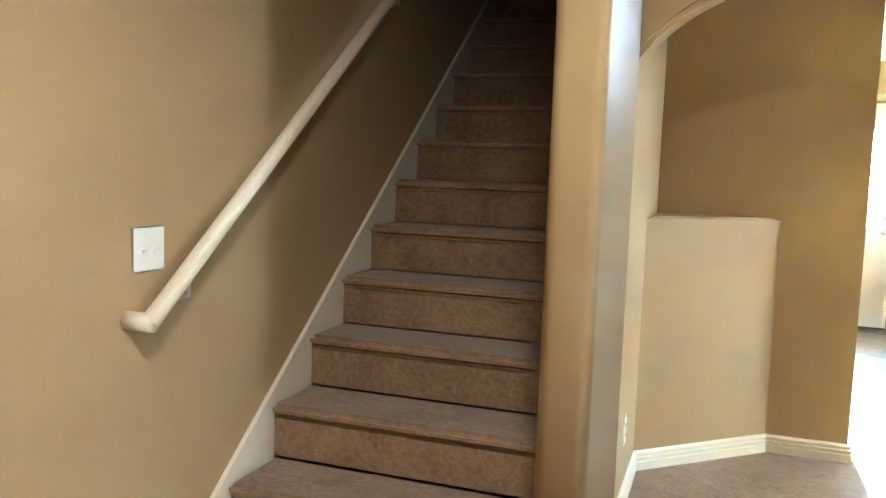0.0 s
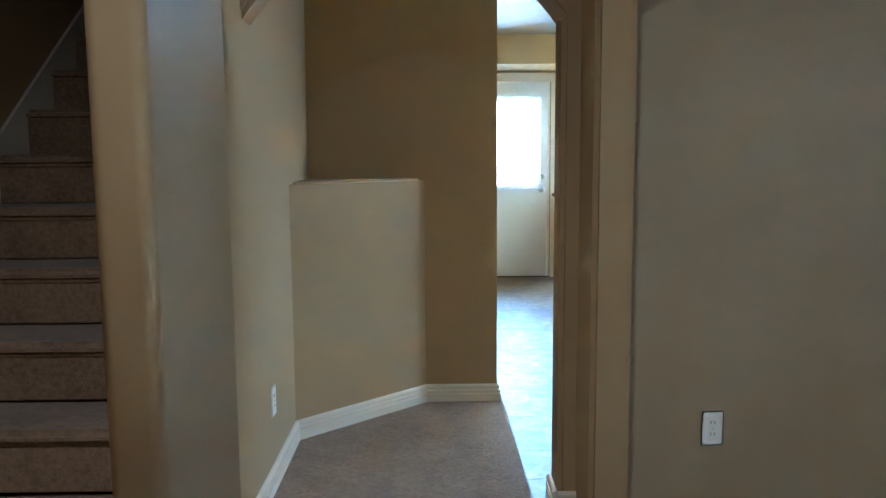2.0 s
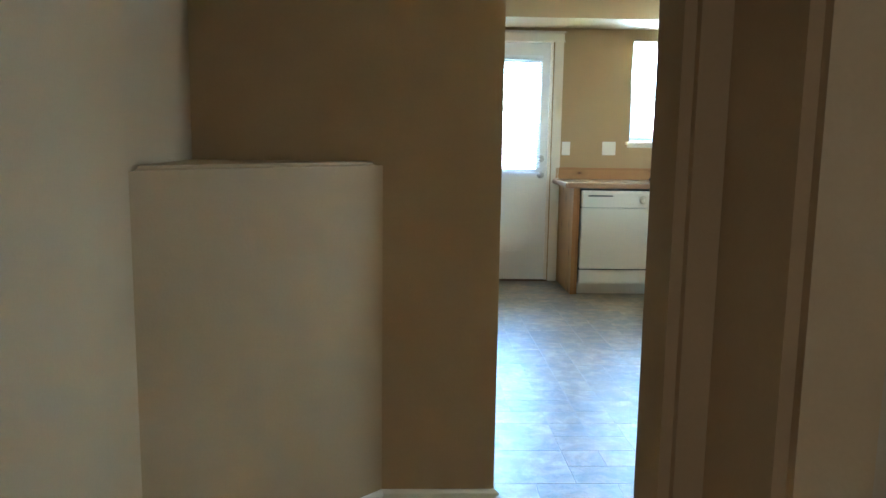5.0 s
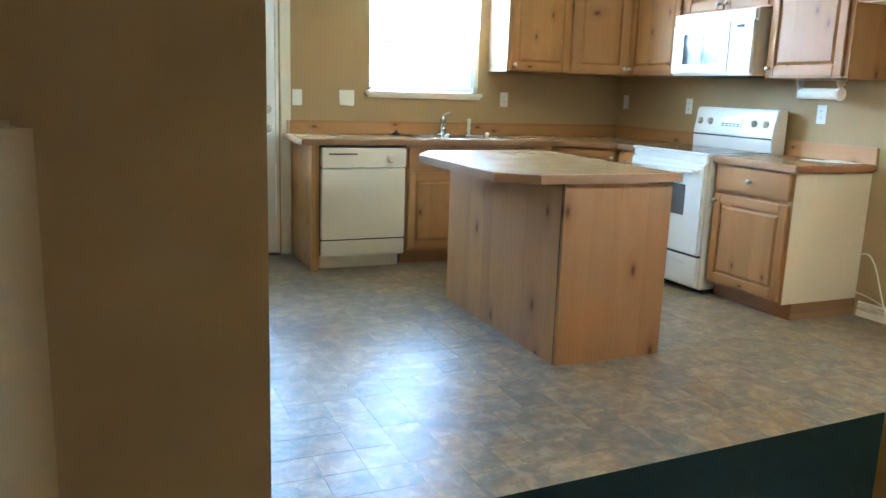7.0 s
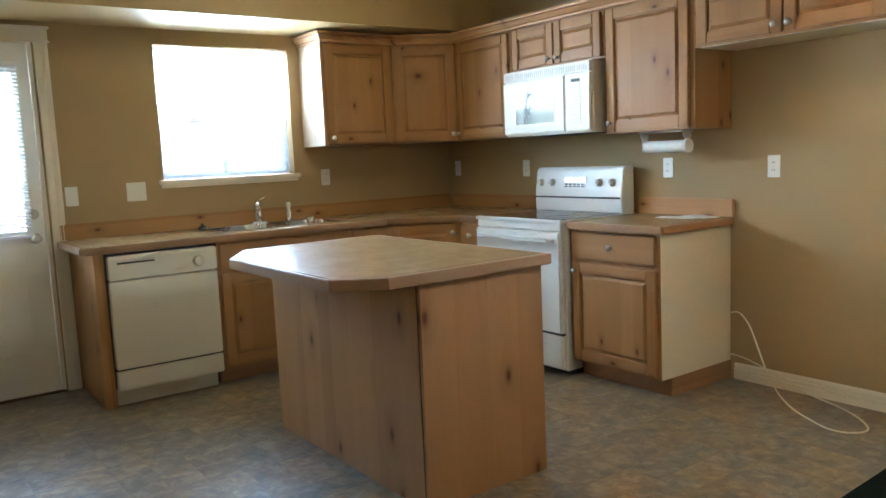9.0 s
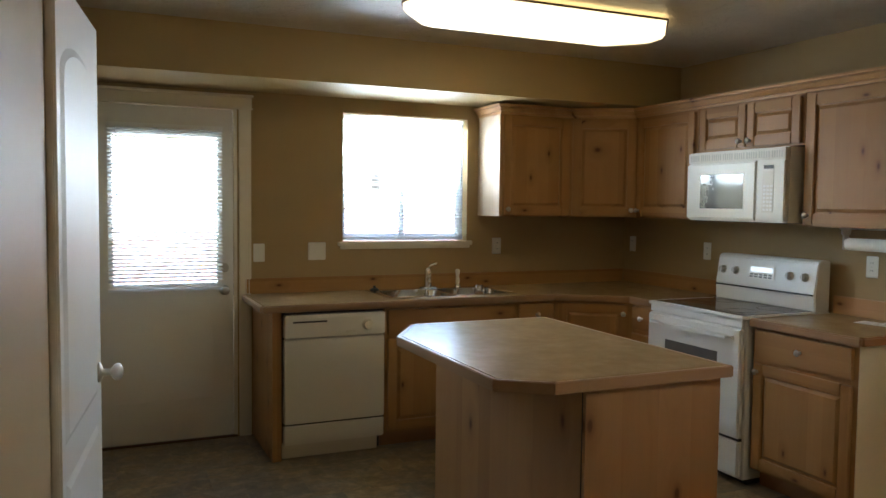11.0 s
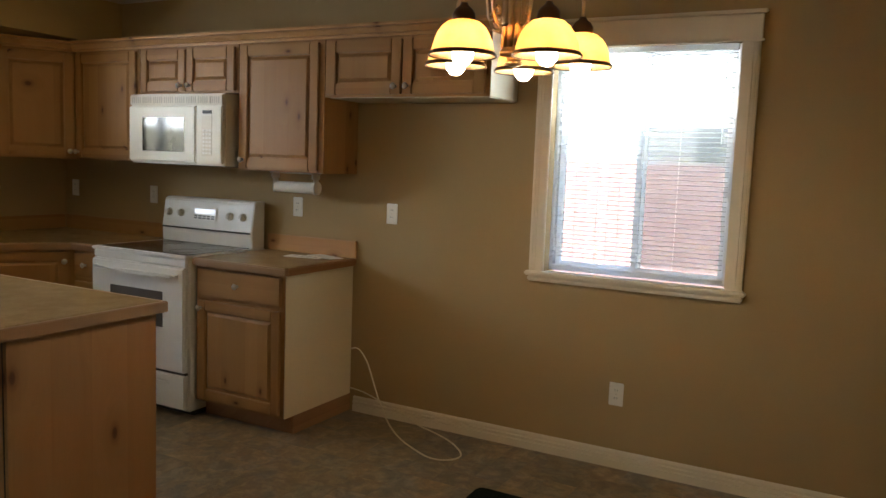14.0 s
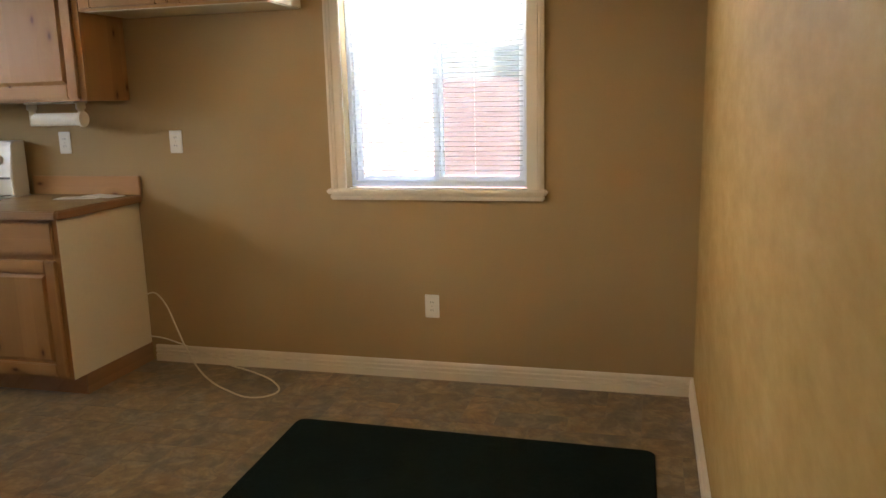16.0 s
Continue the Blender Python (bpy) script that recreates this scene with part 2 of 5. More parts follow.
def laminate_mat():
    """Tan stone-look laminate: soft clouds, fine specks and pale veins."""
    m, nt, b = node_mat("beige_laminate")
    big = noise_of(nt, 6.0, 5, rough=0.62)
    vein = noise_of(nt, 15.0, 6, rough=0.68)
    speck = noise_of(nt, 210, 2)
    c = ramp(nt, big, [(0.30, (0.285, 0.192, 0.092)), (0.5, (0.330, 0.226, 0.110)), (0.70, (0.385, 0.272, 0.142))])
    c = mix(nt, 0.34, c, ramp(nt, vein, [(0.36, (0.265, 0.174, 0.082)), (0.5, (0.33, 0.224, 0.108)), (0.62, (0.40, 0.290, 0.160))]))
    c = mix(nt, 0.14, c, ramp(nt, speck, [(0.35, (0.16, 0.10, 0.045)), (0.65, (0.45, 0.34, 0.20))]))
    nt.links.new(c, b.inputs["Base Color"])
    r = nt.nodes.new("ShaderNodeMapRange")
    r.inputs[3].default_value, r.inputs[4].default_value = 0.255, 0.275
    nt.links.new(vein, r.inputs[0])
    nt.links.new(r.outputs[0], b.inputs["Roughness"])
    b.inputs["Specular IOR Level"].default_value = 0.32
    return m


def tile_mat(name, base=False):
    """Slate-look vinyl tile; each tile takes its own tone."""
    m, nt, b = node_mat(name)
    # cleft patches run over the tiles
    warp = nt.nodes.new("ShaderNodeVectorMath")
    warp.operation = "MULTIPLY_ADD"
    wn_ = add(nt, "ShaderNodeTexNoise", Scale=6.0, Detail=3.0)
    geo = nt.nodes.new("ShaderNodeNewGeometry")
    rnd = geo.outputs["Random Per Island"] if base else nt.nodes.new("ShaderNodeObjectInfo").outputs["Random"]
    jump = nt.nodes.new("ShaderNodeVectorMath")
    jump.operation = "MULTIPLY_ADD"
    jump.inputs[1].default_value = (5.3, 3.7, 0.0)
    nt.links.new(rnd, jump.inputs[0])
    nt.links.new(geo.outputs["Position"], jump.inputs[2])
    nt.links.new(jump.outputs[0], wn_.inputs["Vector"])
    warp.inputs[1].default_value = (0.16, 0.16, 0.16)
    nt.links.new(wn_.outputs["Color"], warp.inputs[0])
    nt.links.new(jump.outputs[0], warp.inputs[2])
    cloud = noise_of(nt, 5.2, 5, warp.outputs[0], 0.60)
    cleft = noise_of(nt, 13, 6, warp.outputs[0], 0.66)
    fine = noise_of(nt, 46, 4, warp.outputs[0], 0.6)
    tan = ramp(nt, cleft, [(0.34, (0.160, 0.110, 0.058)), (0.5, (0.262, 0.190, 0.106)), (0.64, (0.40, 0.31, 0.188))])
    grey = ramp(nt, cleft, [(0.34, (0.100, 0.089, 0.070)), (0.5, (0.166, 0.147, 0.114)), (0.64, (0.28, 0.246, 0.190))])
    c = mix(nt, ramp(nt, cloud, [(0.43, (0, 0, 0)), (0.57, (1, 1, 1))]), tan, grey)
    c = mix(nt, 0.18, c, ramp(nt, fine, [(0.35, (0.10, 0.08, 0.055)), (0.65, (0.32, 0.25, 0.16))]))
    c = mix(nt, 0.65, c, ramp(nt, rnd, [(0.0, (0.62, 0.60, 0.58)), (0.5, (0.90, 0.88, 0.85)), (1.0, (1.0, 0.93, 0.82))]), "MULTIPLY")
    nt.links.new(c, b.inputs["Base Color"])
    r = nt.nodes.new("ShaderNodeMapRange")
    r.inputs[3].default_value, r.inputs[4].default_value = 0.31, 0.48
    nt.links.new(cleft, r.inputs[0])
    nt.links.new(r.outputs[0], b.inputs["Roughness"])
    bump(nt, b, cleft, 0.35, 0.0022)
    return m


def glow_mat(name, col, strength, base=(0.8, 0.75, 0.6)):
    m, nt, b = node_mat(name)
    b.inputs["Base Color"].default_value = (*base, 1)
    b.inputs["Emission Color"].default_value = (*col, 1)
    b.inputs["Emission Strength"].default_value = strength
    return m


def glass_mat():
    m, nt, b = node_mat("window_glass")
    b.inputs["Base Color"].default_value = (0.97, 0.99, 0.98, 1)
    b.inputs["Roughness"].default_value = 0.0
    b.inputs["Transmission Weight"].default_value = 1.0
    b.inputs["IOR"].default_value = 1.02
    return m


def shade_mat():
    m, nt, b = node_mat("amber_alabaster_glass")
    n = noise_of(nt, 14, 4)
    c = ramp(nt, n, [(0.3, (0.80, 0.52, 0.26)), (0.7, (0.88, 0.64, 0.38))])
    out = nt.nodes["Material Output"]
    tr = nt.nodes.new("ShaderNodeBsdfTranslucent")
    nt.links.new(c, tr.inputs[0])
    nt.links.new(c, b.inputs["Base Color"])
    b.inputs["Roughness"].default_value = 0.2
    ms = nt.nodes.new("ShaderNodeMixShader")
    ms.inputs[0].default_value = 0.6
    nt.links.new(b.outputs[0], ms.inputs[1])
    nt.links.new(tr.outputs[0], ms.inputs[2])
    nt.links.new(ms.outputs[0], out.inputs[0])
    return m


m_ceiling = ceiling_mat()
m_carpet = carpet_mat("tan_carpet", (0.118, 0.071, 0.038), (0.378, 0.256, 0.150))
m_mat = carpet_mat("dark_green_mat", (0.003, 0.007, 0.006), (0.008, 0.016, 0.0135), 0.0)
m_faux = faux_mat()
m_laminate = laminate_mat()
m_tile = tile_mat("slate_look_tile")
m_tile_far = tile_mat("slate_look_tile_joined", True)
m_grout = paint("tile_joint", (0.20, 0.165, 0.115), 0.36, grain=200, depth=0.0003)
m_tube = glow_mat("lit_acrylic", (1.0, 0.80, 0.42), TUBE)
m_bulb = glow_mat("lit_bulb", (1.0, 0.84, 0.58), BULB)
# faint bluish glow stands in for the window mirrored in the range display
m_lcd_glare = glow_mat("display_glare", (0.75, 0.85, 0.95), 0.10, (0.6, 0.65, 0.7))
m_glass = glass_mat()
m_shade = shade_mat()


def screen_mat():
    """Fine woven insect screen: mostly open, the threads grey."""
    m, nt, b = node_mat("insect_screen_mesh")
    b.inputs["Base Color"].default_value = (0.62, 0.62, 0.62, 1)
    b.inputs["Roughness"].default_value = 0.7
    b.inputs["Alpha"].default_value = 0.5
    return m


m_screen = screen_mat()
m_fence = wood("red_fence_stain", (0.29, 0.178, 0.185), knots=False, rough=0.8)
m_siding = paint("pale_siding", (0.66, 0.65, 0.62), 0.7, grain=30)
m_roof = paint("grey_shingle", (0.36, 0.35, 0.34), 0.9, grain=25, depth=0.006, strength=0.8)
m_ground = paint("dry_lawn", (0.16, 0.16, 0.07), 0.95, var=0.25, grain=25, depth=0.02, blotch=0.6, strength=0.8)
m_teal = plain("green_grey_shutter", (0.10, 0.14, 0.13), 0.5)

# ---- mesh helpers ----
ORIGIN = {}


def box(bm, x0, x1, y0, y1, z0, z1, bev=0.0, seg=2, only=None):
    m = Matrix.LocRotScale(((x0 + x1) / 2, (y0 + y1) / 2, (z0 + z1) / 2), None, (abs(x1 - x0), abs(y1 - y0), abs(z1 - z0)))
    r = bmesh.ops.create_cube(bm, size=1.0, matrix=m)
    if bev:
        es = {e for v in r["verts"] for e in v.link_edges}
        if only == "z":
            es = {e for e in es if abs((e.verts[0].co - e.verts[1].co).normalized().z) > 0.9}
        bmesh.ops.bevel(bm, geom=list(es), offset=bev, segments=seg, affect="EDGES", clamp_overlap=True)
    return bm


def boxes(*items, bev=0.0):
    bm = bmesh.new()
    for it in items:
        box(bm, *it, bev=bev)
    return bm


def rod(bm, a, b, r, n=14, r2=None):
    a, b = Vector(a), Vector(b)
    d = b - a
    m = Matrix.Translation((a + b) / 2) @ d.to_track_quat("Z", "Y").to_matrix().to_4x4()
    bmesh.ops.create_cone(bm, cap_ends=True, segments=n, radius1=r, radius2=r if r2 is None else r2, depth=d.length, matrix=m)
    return bm


def lathe(bm, profile, centre=(0, 0, 0), n=24, m=None):
    """Turns (radius, height) pairs about the upright through centre."""
    rings = []
    for r, h in profile:
        ring = []
        for i in range(n):
            a = 2 * math.pi * i / n
            p = Vector((r * math.cos(a), r * math.sin(a), h))
            if m is not None:
                p = m @ p
            ring.append(bm.verts.new(p + Vector(centre)))
        rings.append(ring)
    for r0, r1 in zip(rings, rings[1:]):
        for i in range(n):
            bm.faces.new((r0[i], r0[(i + 1) % n], r1[(i + 1) % n], r1[i]))
    bmesh.ops.recalc_face_normals(bm, faces=bm.faces)
    return bm


def prism(bm, pts, z0, z1, bev=0.0):
    """An upright prism over a plan outline."""
    lo = [bm.verts.new((x, y, z0)) for x, y in pts]
    hi = [bm.verts.new((x, y, z1)) for x, y in pts]
    f = [bm.faces.new(lo[::-1]), bm.faces.new(hi)]
    for i in range(len(pts)):
        j = (i + 1) % len(pts)
        f.append(bm.faces.new((lo[i], lo[j], hi[j], hi[i])))
    bmesh.ops.recalc_face_normals(bm, faces=f)
    if bev:
        bmesh.ops.bevel(bm, geom=list({e for q in f for e in q.edges}), offset=bev, segments=2, affect="EDGES")
    return bm


def tube(bm, pts, r, n=10):
    pts = [Vector(p) for p in pts]
    rings = []
    for i, p in enumerate(pts):
        d = (pts[min(i + 1, len(pts) - 1)] - pts[max(i - 1, 0)]).normalized()
        q = d.to_track_quat("Z", "Y").to_matrix()
        rings.append([bm.verts.new(p + q @ Vector((r * math.cos(2 * math.pi * k / n), r * math.sin(2 * math.pi * k / n), 0))) for k in range(n)])
    for a, b in zip(rings, rings[1:]):
        best = min(range(n), key=lambda s: (a[0].co - b[s].co).length)
        for k in range(n):
            bm.faces.new((a[k], a[(k + 1) % n], b[(k + 1 + best) % n], b[(k + best) % n]))
    bm.faces.new(rings[0][::-1])
    bm.faces.new(rings[-1])
    bmesh.ops.recalc_face_normals(bm, faces=bm.faces)
    return bm


def mesh_of(name, bm, material, smooth=False):
    me = bpy.data.meshes.new(name)
    bm.to_mesh(me)
    bm.free()
    me.materials.append(material)
    if smooth:
        me.shade_smooth()
    return me


def structure(name, bm, material, label="", category="", smooth=False):
    ob = new(name, mesh_of(name, bm, material, smooth))
    return tagged(ob, label, category, kind="structure")


def thing(name, at, label, category, group="", kind=""):
    ob = new(name)
    ob.empty_display_size = 0.1
    ob.location = at
    ORIGIN[ob.name] = Vector(at)
    return tagged(ob, label, category, group, kind)


def part(name, bm, material, parent, label="", smooth=False, m=None):
    """One mesh under a thing or part; the mesh is given in world places (or in m's own frame)."""
    if m is not None:
        bm.transform(m)
    o = ORIGIN.get(parent.name, Vector())
    bm.transform(Matrix.Translation(-o))
    ob = new(name, mesh_of(name, bm, material, smooth))
    ob.parent = parent
    ORIGIN[ob.name] = o
    return tagged(ob, label) if label else ob


def solo(name, bm, material, at, label, category, group="", smooth=False):
    """A thing that is a single mesh."""
    bm.transform(Matrix.Translation(-Vector(at)))
    ob = new(name, mesh_of(name, bm, material, smooth))
    ob.location = at
    ORIGIN[ob.name] = Vector(at)
    return tagged(ob, label, category, group)


def wall_pieces(axis, a0, a1, b0, b1, z0, z1, holes=()):
    """A wall along an axis from a0 to a1, b0 to b1 thick, with holes (a0, a1, z0, z1)."""
    bm = bmesh.new()

    def slab(p0, p1, q0, q1):
        if p1 - p0 > 1e-4 and q1 - q0 > 1e-4:
            if axis == "x":
                box(bm, p0, p1, b0, b1, q0, q1)
            else:
                box(bm, b0, b1, p0, p1, q0, q1)
    at = a0
    for h0, h1, k0, k1 in sorted(holes):
        slab(at, h0, z0, z1)
        slab(h0, h1, z0, k0)
        slab(h0, h1, k1, z1)
        at = h1
    slab(at, a1, z0, z1)
    return bm


def frame_of(o, u, n):
    """A local frame: x along u, y out along n, z up, from o."""
    u, n = Vector(u).normalized(), Vector(n).normalized()
    m = Matrix((u, n, Vector((0, 0, 1)))).transposed().to_4x4()
    m.translation = Vector(o)
    return m

# ---- the large structure ----
H = 2.46
UP = 5.2
CARPET = 0.041    # pile and pad stand above the vinyl
# outer walls
structure("wall_north", wall_pieces("x", -6.05, 0.15, 0.0, 0.15, -0.2, UP, [(-3.83, -2.965, -0.2, 2.075), (-2.28, -1.37, 1.22, 2.08)]), m_wall, "tan painted kitchen wall with door and window", "wall")
structure("wall_east", wall_pieces("y", -10.15, 0.0, 0.0, 0.15, -0.2, UP, [(-4.61, -3.73, 0.93, 2.06), (-9.4, -8.8, 1.45, 2.08)]), m_wall, "tan painted outer wall with windows", "wall")
structure("wall_south", wall_pieces("x", -6.05, 0.0, -10.15, -10.0, -0.2, UP), m_wall, "tan painted front wall", "wall")
structure("wall_west", wall_pieces("y", -10.0, 0.0, -6.05, -5.9, -0.2, UP), m_wall, "tan painted wall along the stairs", "wall")
# stair wall with rounded free end
bm = bmesh.new()
box(bm, -4.945, -4.82, -6.131, 0.0, 0, UP)
structure("wall_stairs", bm, m_wall, "tan painted wall beside the stairs", "wall")


def round_plan(x0, x1, y0, y1, r, n=10, edge=0.003):
    """A rectangle in plan with rounded corners."""
    pts = []
    for cx_, cy_, a0 in ((x1 - r, y1 - r, 0), (x0 + r, y1 - r, 90), (x0 + r, y0 + r, 180), (x1 - r, y0 + r, 270)):
        a, b = radians(a0), radians(a0 + 90)
        pts.append((cx_ + r * math.cos(a) + edge * math.sin(a), cy_ + r * math.sin(a) - edge * math.cos(a)))
        for k in range(n + 1):
            t_ = radians(a0 + 90 * k / n)
            pts.append((cx_ + r * math.cos(t_), cy_ + r * math.sin(t_)))
        pts.append((cx_ + r * math.cos(b) - edge * math.sin(b), cy_ + r * math.sin(b) + edge * math.cos(b)))
    return pts


structure("wall_stairs_end", prism(bmesh.new(), round_plan(-4.882, -4.76, -6.75, -6.13, 0.030), 0, UP), m_wall, "tan painted pilaster with rounded corners beside the stairs", "pilaster", smooth=True)
structure("wall_niche", wall_pieces("x", -4.82, -3.88, -4.39, -4.27, 0, H), m_wall, "tan painted wall closing the hallway", "wall")
structure("wall_kitchen_west", wall_pieces("y", -4.27, 0.0, -4.0, -3.88, 0, H, [(-2.96, -2.14, 0.0, 2.06)]), m_wall, "tan painted kitchen wall with a closet door", "wall")
bm = bmesh.new()
prism(bm, [(-4.82, -4.93), (-4.245, -4.39), (-4.82, -4.39)], 0, 1.187)
es = [e for e in bm.edges if abs(e.verts[0].co.z - 1.187) < 1e-4 and abs(e.verts[1].co.z - 1.187) < 1e-4]
bmesh.ops.bevel(bm, geom=es, offset=0.012, segments=3, affect="EDGES")
structure("ledge_wall", bm, m_wall, "low diagonal tan ledge wall in the hallway corner", "half wall")


def arch_wall(axis, a0, a1, b0, b1, spring, rise, top, left=0.0, right=0.0, nose=0.018):
    """A wall round a round-headed opening from a0 to a1, its edges bull-nosed; left and right: solid wall beside it, down to the floor."""
    bm = bmesh.new()
    half, mid = (a1 - a0) / 2, (a0 + a1) / 2
    rad = (half * half + rise * rise) / (2 * rise)
    n = 36
    arc = []
    for i in range(n + 1):
        a = a0 + (a1 - a0) * i / n
        arc.append((a, spring + math.sqrt(max(0, rad * rad - (a - mid) ** 2)) - (rad - rise)))
    inner = ([(a0, 0.0)] if left else []) + arc + ([(a1, 0.0)] if right else [])
    outer = ([(a1 + right, 0.0)] if right else []) + [(a1 + right, top), (a0 - left, top)] + ([(a0 - left, 0.0)] if left else [])
    pts = inner + outer
    front, back = [[bm.verts.new((a, b, z) if axis == "x" else (b, a, z)) for a, z in pts] for b in (b0, b1)]
    bm.faces.new(front)
    bm.faces.new(back[::-1])
    for i in range(len(pts)):
        j = (i + 1) % len(pts)
        f = bm.faces.new((front[j], front[i], back[i], back[j]))
        f.smooth = (1 if left else 0) <= i < (1 if left else 0) + n
    bmesh.ops.recalc_face_normals(bm, faces=bm.faces)
    rim = set(front[:len(inner)]), set(back[:len(inner)])
    lip = [e for e in bm.edges if any(e.verts[0] in r and e.verts[1] in r for r in rim)]
    bmesh.ops.bevel(bm, geom=lip, offset=nose, segments=8, affect="EDGES")
    for f in bm.faces:
        f.smooth = True
    for e in bm.edges:
        e.smooth = len(e.link_faces) == 2 and e.calc_face_angle(0) < radians(25)
    return bm


arch_a = structure("wall_arch", arch_wall("x", -4.82, -3.775, -5.70, -5.545, 1.74, 0.27, H, right=0.19), m_wall, "tan wall with a round-headed arch to the kitchen", "archway")
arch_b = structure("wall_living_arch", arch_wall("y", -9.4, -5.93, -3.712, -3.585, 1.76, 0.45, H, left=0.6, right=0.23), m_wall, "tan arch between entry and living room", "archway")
for o in (arch_a, arch_b):
    wnm = o.modifiers.new("even_normals", "WEIGHTED_NORMAL")
    wnm.weight = 100
    wnm.keep_sharp = True
structure("wall_living", wall_pieces("x", -3.585, 0.0, -5.80, -5.58, 0, H), m_living_wall, "living room wall in a slightly greyer tone", "wall")
structure("wall_dining", wall_pieces("x", -3.55, 0.0, -5.58, -5.365, 0, H), m_faux, "yellow rag-rolled dining wall with streaky finish", "wall")
# soffit over the sink wall
structure("soffit", boxes((-3.88, 0.0, -0.60, 0.0, 2.175, H)), m_soffit, "tan boxed soffit above the sink wall", "soffit")
# ceilings
structure("ceiling", boxes((-4.82, 0.0, -5.60, 0.0, H, H + 0.12)), m_ceiling, "knockdown textured kitchen ceiling", "ceiling")
structure("ceiling_entry", boxes((-5.9, 0.0, -10.0, -6.42, H, H + 0.12), (-4.82, 0.0, -6.42, -5.60, H, H + 0.12)), m_ceiling, "knockdown textured entry ceiling", "ceiling")
structure("wall_stairwell", boxes((-5.9, -4.82, -6.52, -6.42, H + 0.12, UP)), m_wall, "tan painted stairwell wall", "wall")
structure("ceiling_stairwell", boxes((-6.05, 0.15, -10.15, 0.15, UP, UP + 0.15)), m_ceiling, "stairwell ceiling", "ceiling")
# floors
structure("floor_hall", boxes((-5.9, 0.0, -10.0, -5.60, -0.2, CARPET), (-4.82, -3.845, -5.60, -4.27, -0.2, CARPET), (-4.978, -4.0, -4.27, 0.0, -0.2, 0.0), (-5.9, -4.82, -5.60, -4.27, -0.2, 0.0), (-5.9, -4.98, -4.27, 0.0, -0.2, 0.0)), m_carpet, "tan cut-pile carpet", "carpet")
structure("floor_kitchen", boxes((-3.85, 0.0, -5.60, 0.0, -0.2, -0.0007), (-4.0, -3.85, -4.27, 0.0, -0.2, -0.0007)), m_grout, "slate-look vinyl floor", "floor")
structure("floor_landing", boxes((-5.9, -4.945, -3.56, 0.0, 2.40, 2.618)), m_carpet, "carpeted upper landing", "carpet")
structure("transition_strip", prism(bmesh.new(), [(-3.8445, -5.60), (-3.832, -5.60), (-3.832, -4.39), (-3.8445, -4.39)], -0.001, 0.010), m_brass_dark, "dark metal strip between carpet and vinyl", "threshold")

# baseboards with a stepped profile
BB = ((0.0, 0.0), (0.018, 0.0), (0.018, 0.038), (0.008, 0.041), (0.008, 0.047), (0.018, 0.050), (0.018, 0.060), (0.007, 0.063), (0.007, 0.069), (0.016, 0.072), (0.015, 0.080), (0.008, 0.088), (0.0, 0.089))


def moulding(name, a, b, n, label, cat, profile=BB, z=0.0, trim_a=0.0, trim_b=0.0):
    a, b, n = Vector((*a, z)), Vector((*b, z)), Vector((*n, 0)).normalized()
    d = (b - a).normalized()
    bm = bmesh.new()
    ends = []
    for p, t in ((a, trim_a), (b, -trim_b)):
        ends.append([bm.verts.new(p + n * (q[0] + 0.0005) + d * (t * q[0]) + Vector((0, 0, q[1]))) for q in profile])
    k = len(profile)
    for i in range(k):
        bm.faces.new((ends[0][i], ends[1][i], ends[1][(i + 1) % k], ends[0][(i + 1) % k]))
    bm.faces.new(ends[0])
    bm.faces.new(ends[1][::-1])
    bmesh.ops.recalc_face_normals(bm, faces=bm.faces)
    return structure(name, bm, m_white, label, cat)


BL = "white moulded baseboard along the wall"
moulding("baseboard_east", (0, -5.365), (0, -2.585), (-1, 0), BL, "baseboard", trim_a=1)
moulding("baseboard_dining", (-3.55, -5.365), (0, -5.365), (0, 1), BL, "baseboard", trim_b=1)
moulding("baseboard_dining_end", (-3.55, -5.545), (-3.55, -5.365), (-1, 0), BL, "baseboard")
moulding("baseboard_niche", (-4.245, -4.39), (-3.88, -4.39), (0, -1), BL, "baseboard", trim_a=0.42, trim_b=-1, z=CARPET - 0.001)
moulding("baseboard_ledge", (-4.82, -4.93), (-4.245, -4.39), (0.685, -0.729), BL, "baseboard", trim_a=0.4, trim_b=0.42, z=CARPET - 0.001)
moulding("baseboard_hall", (-4.82, -6.13), (-4.82, -4.93), (1, 0), BL, "baseboard", trim_b=0.4, z=CARPET - 0.001)
moulding("baseboard_column", (-4.76, -6.72), (-4.76, -6.16), (1, 0), BL, "baseboard", z=CARPET - 0.001)
moulding("baseboard_kitchen_w", (-3.88, -4.39), (-3.88, -3.03), (1, 0), BL, "baseboard", trim_a=-1)
moulding("baseboard_kitchen_w", (-3.88, -2.07), (-3.88, -0.02), (1, 0), BL, "baseboard")
moulding("baseboard_arch", (-3.775, -5.70), (-3.775, -5.545), (-1, 0), BL, "baseboard", z=CARPET - 0.001)
moulding("baseboard_arch_front", (-3.775, -5.70), (-3.712, -5.70), (0, -1), BL, "baseboard", z=CARPET - 0.001)
moulding("baseboard_living", (-3.585, -5.80), (0, -5.80), (0, -1), BL, "baseboard", z=CARPET - 0.001)
moulding("baseboard_west", (-5.9, -9.9), (-5.9, -6.85), (1, 0), BL, "baseboard", z=CARPET - 0.001)

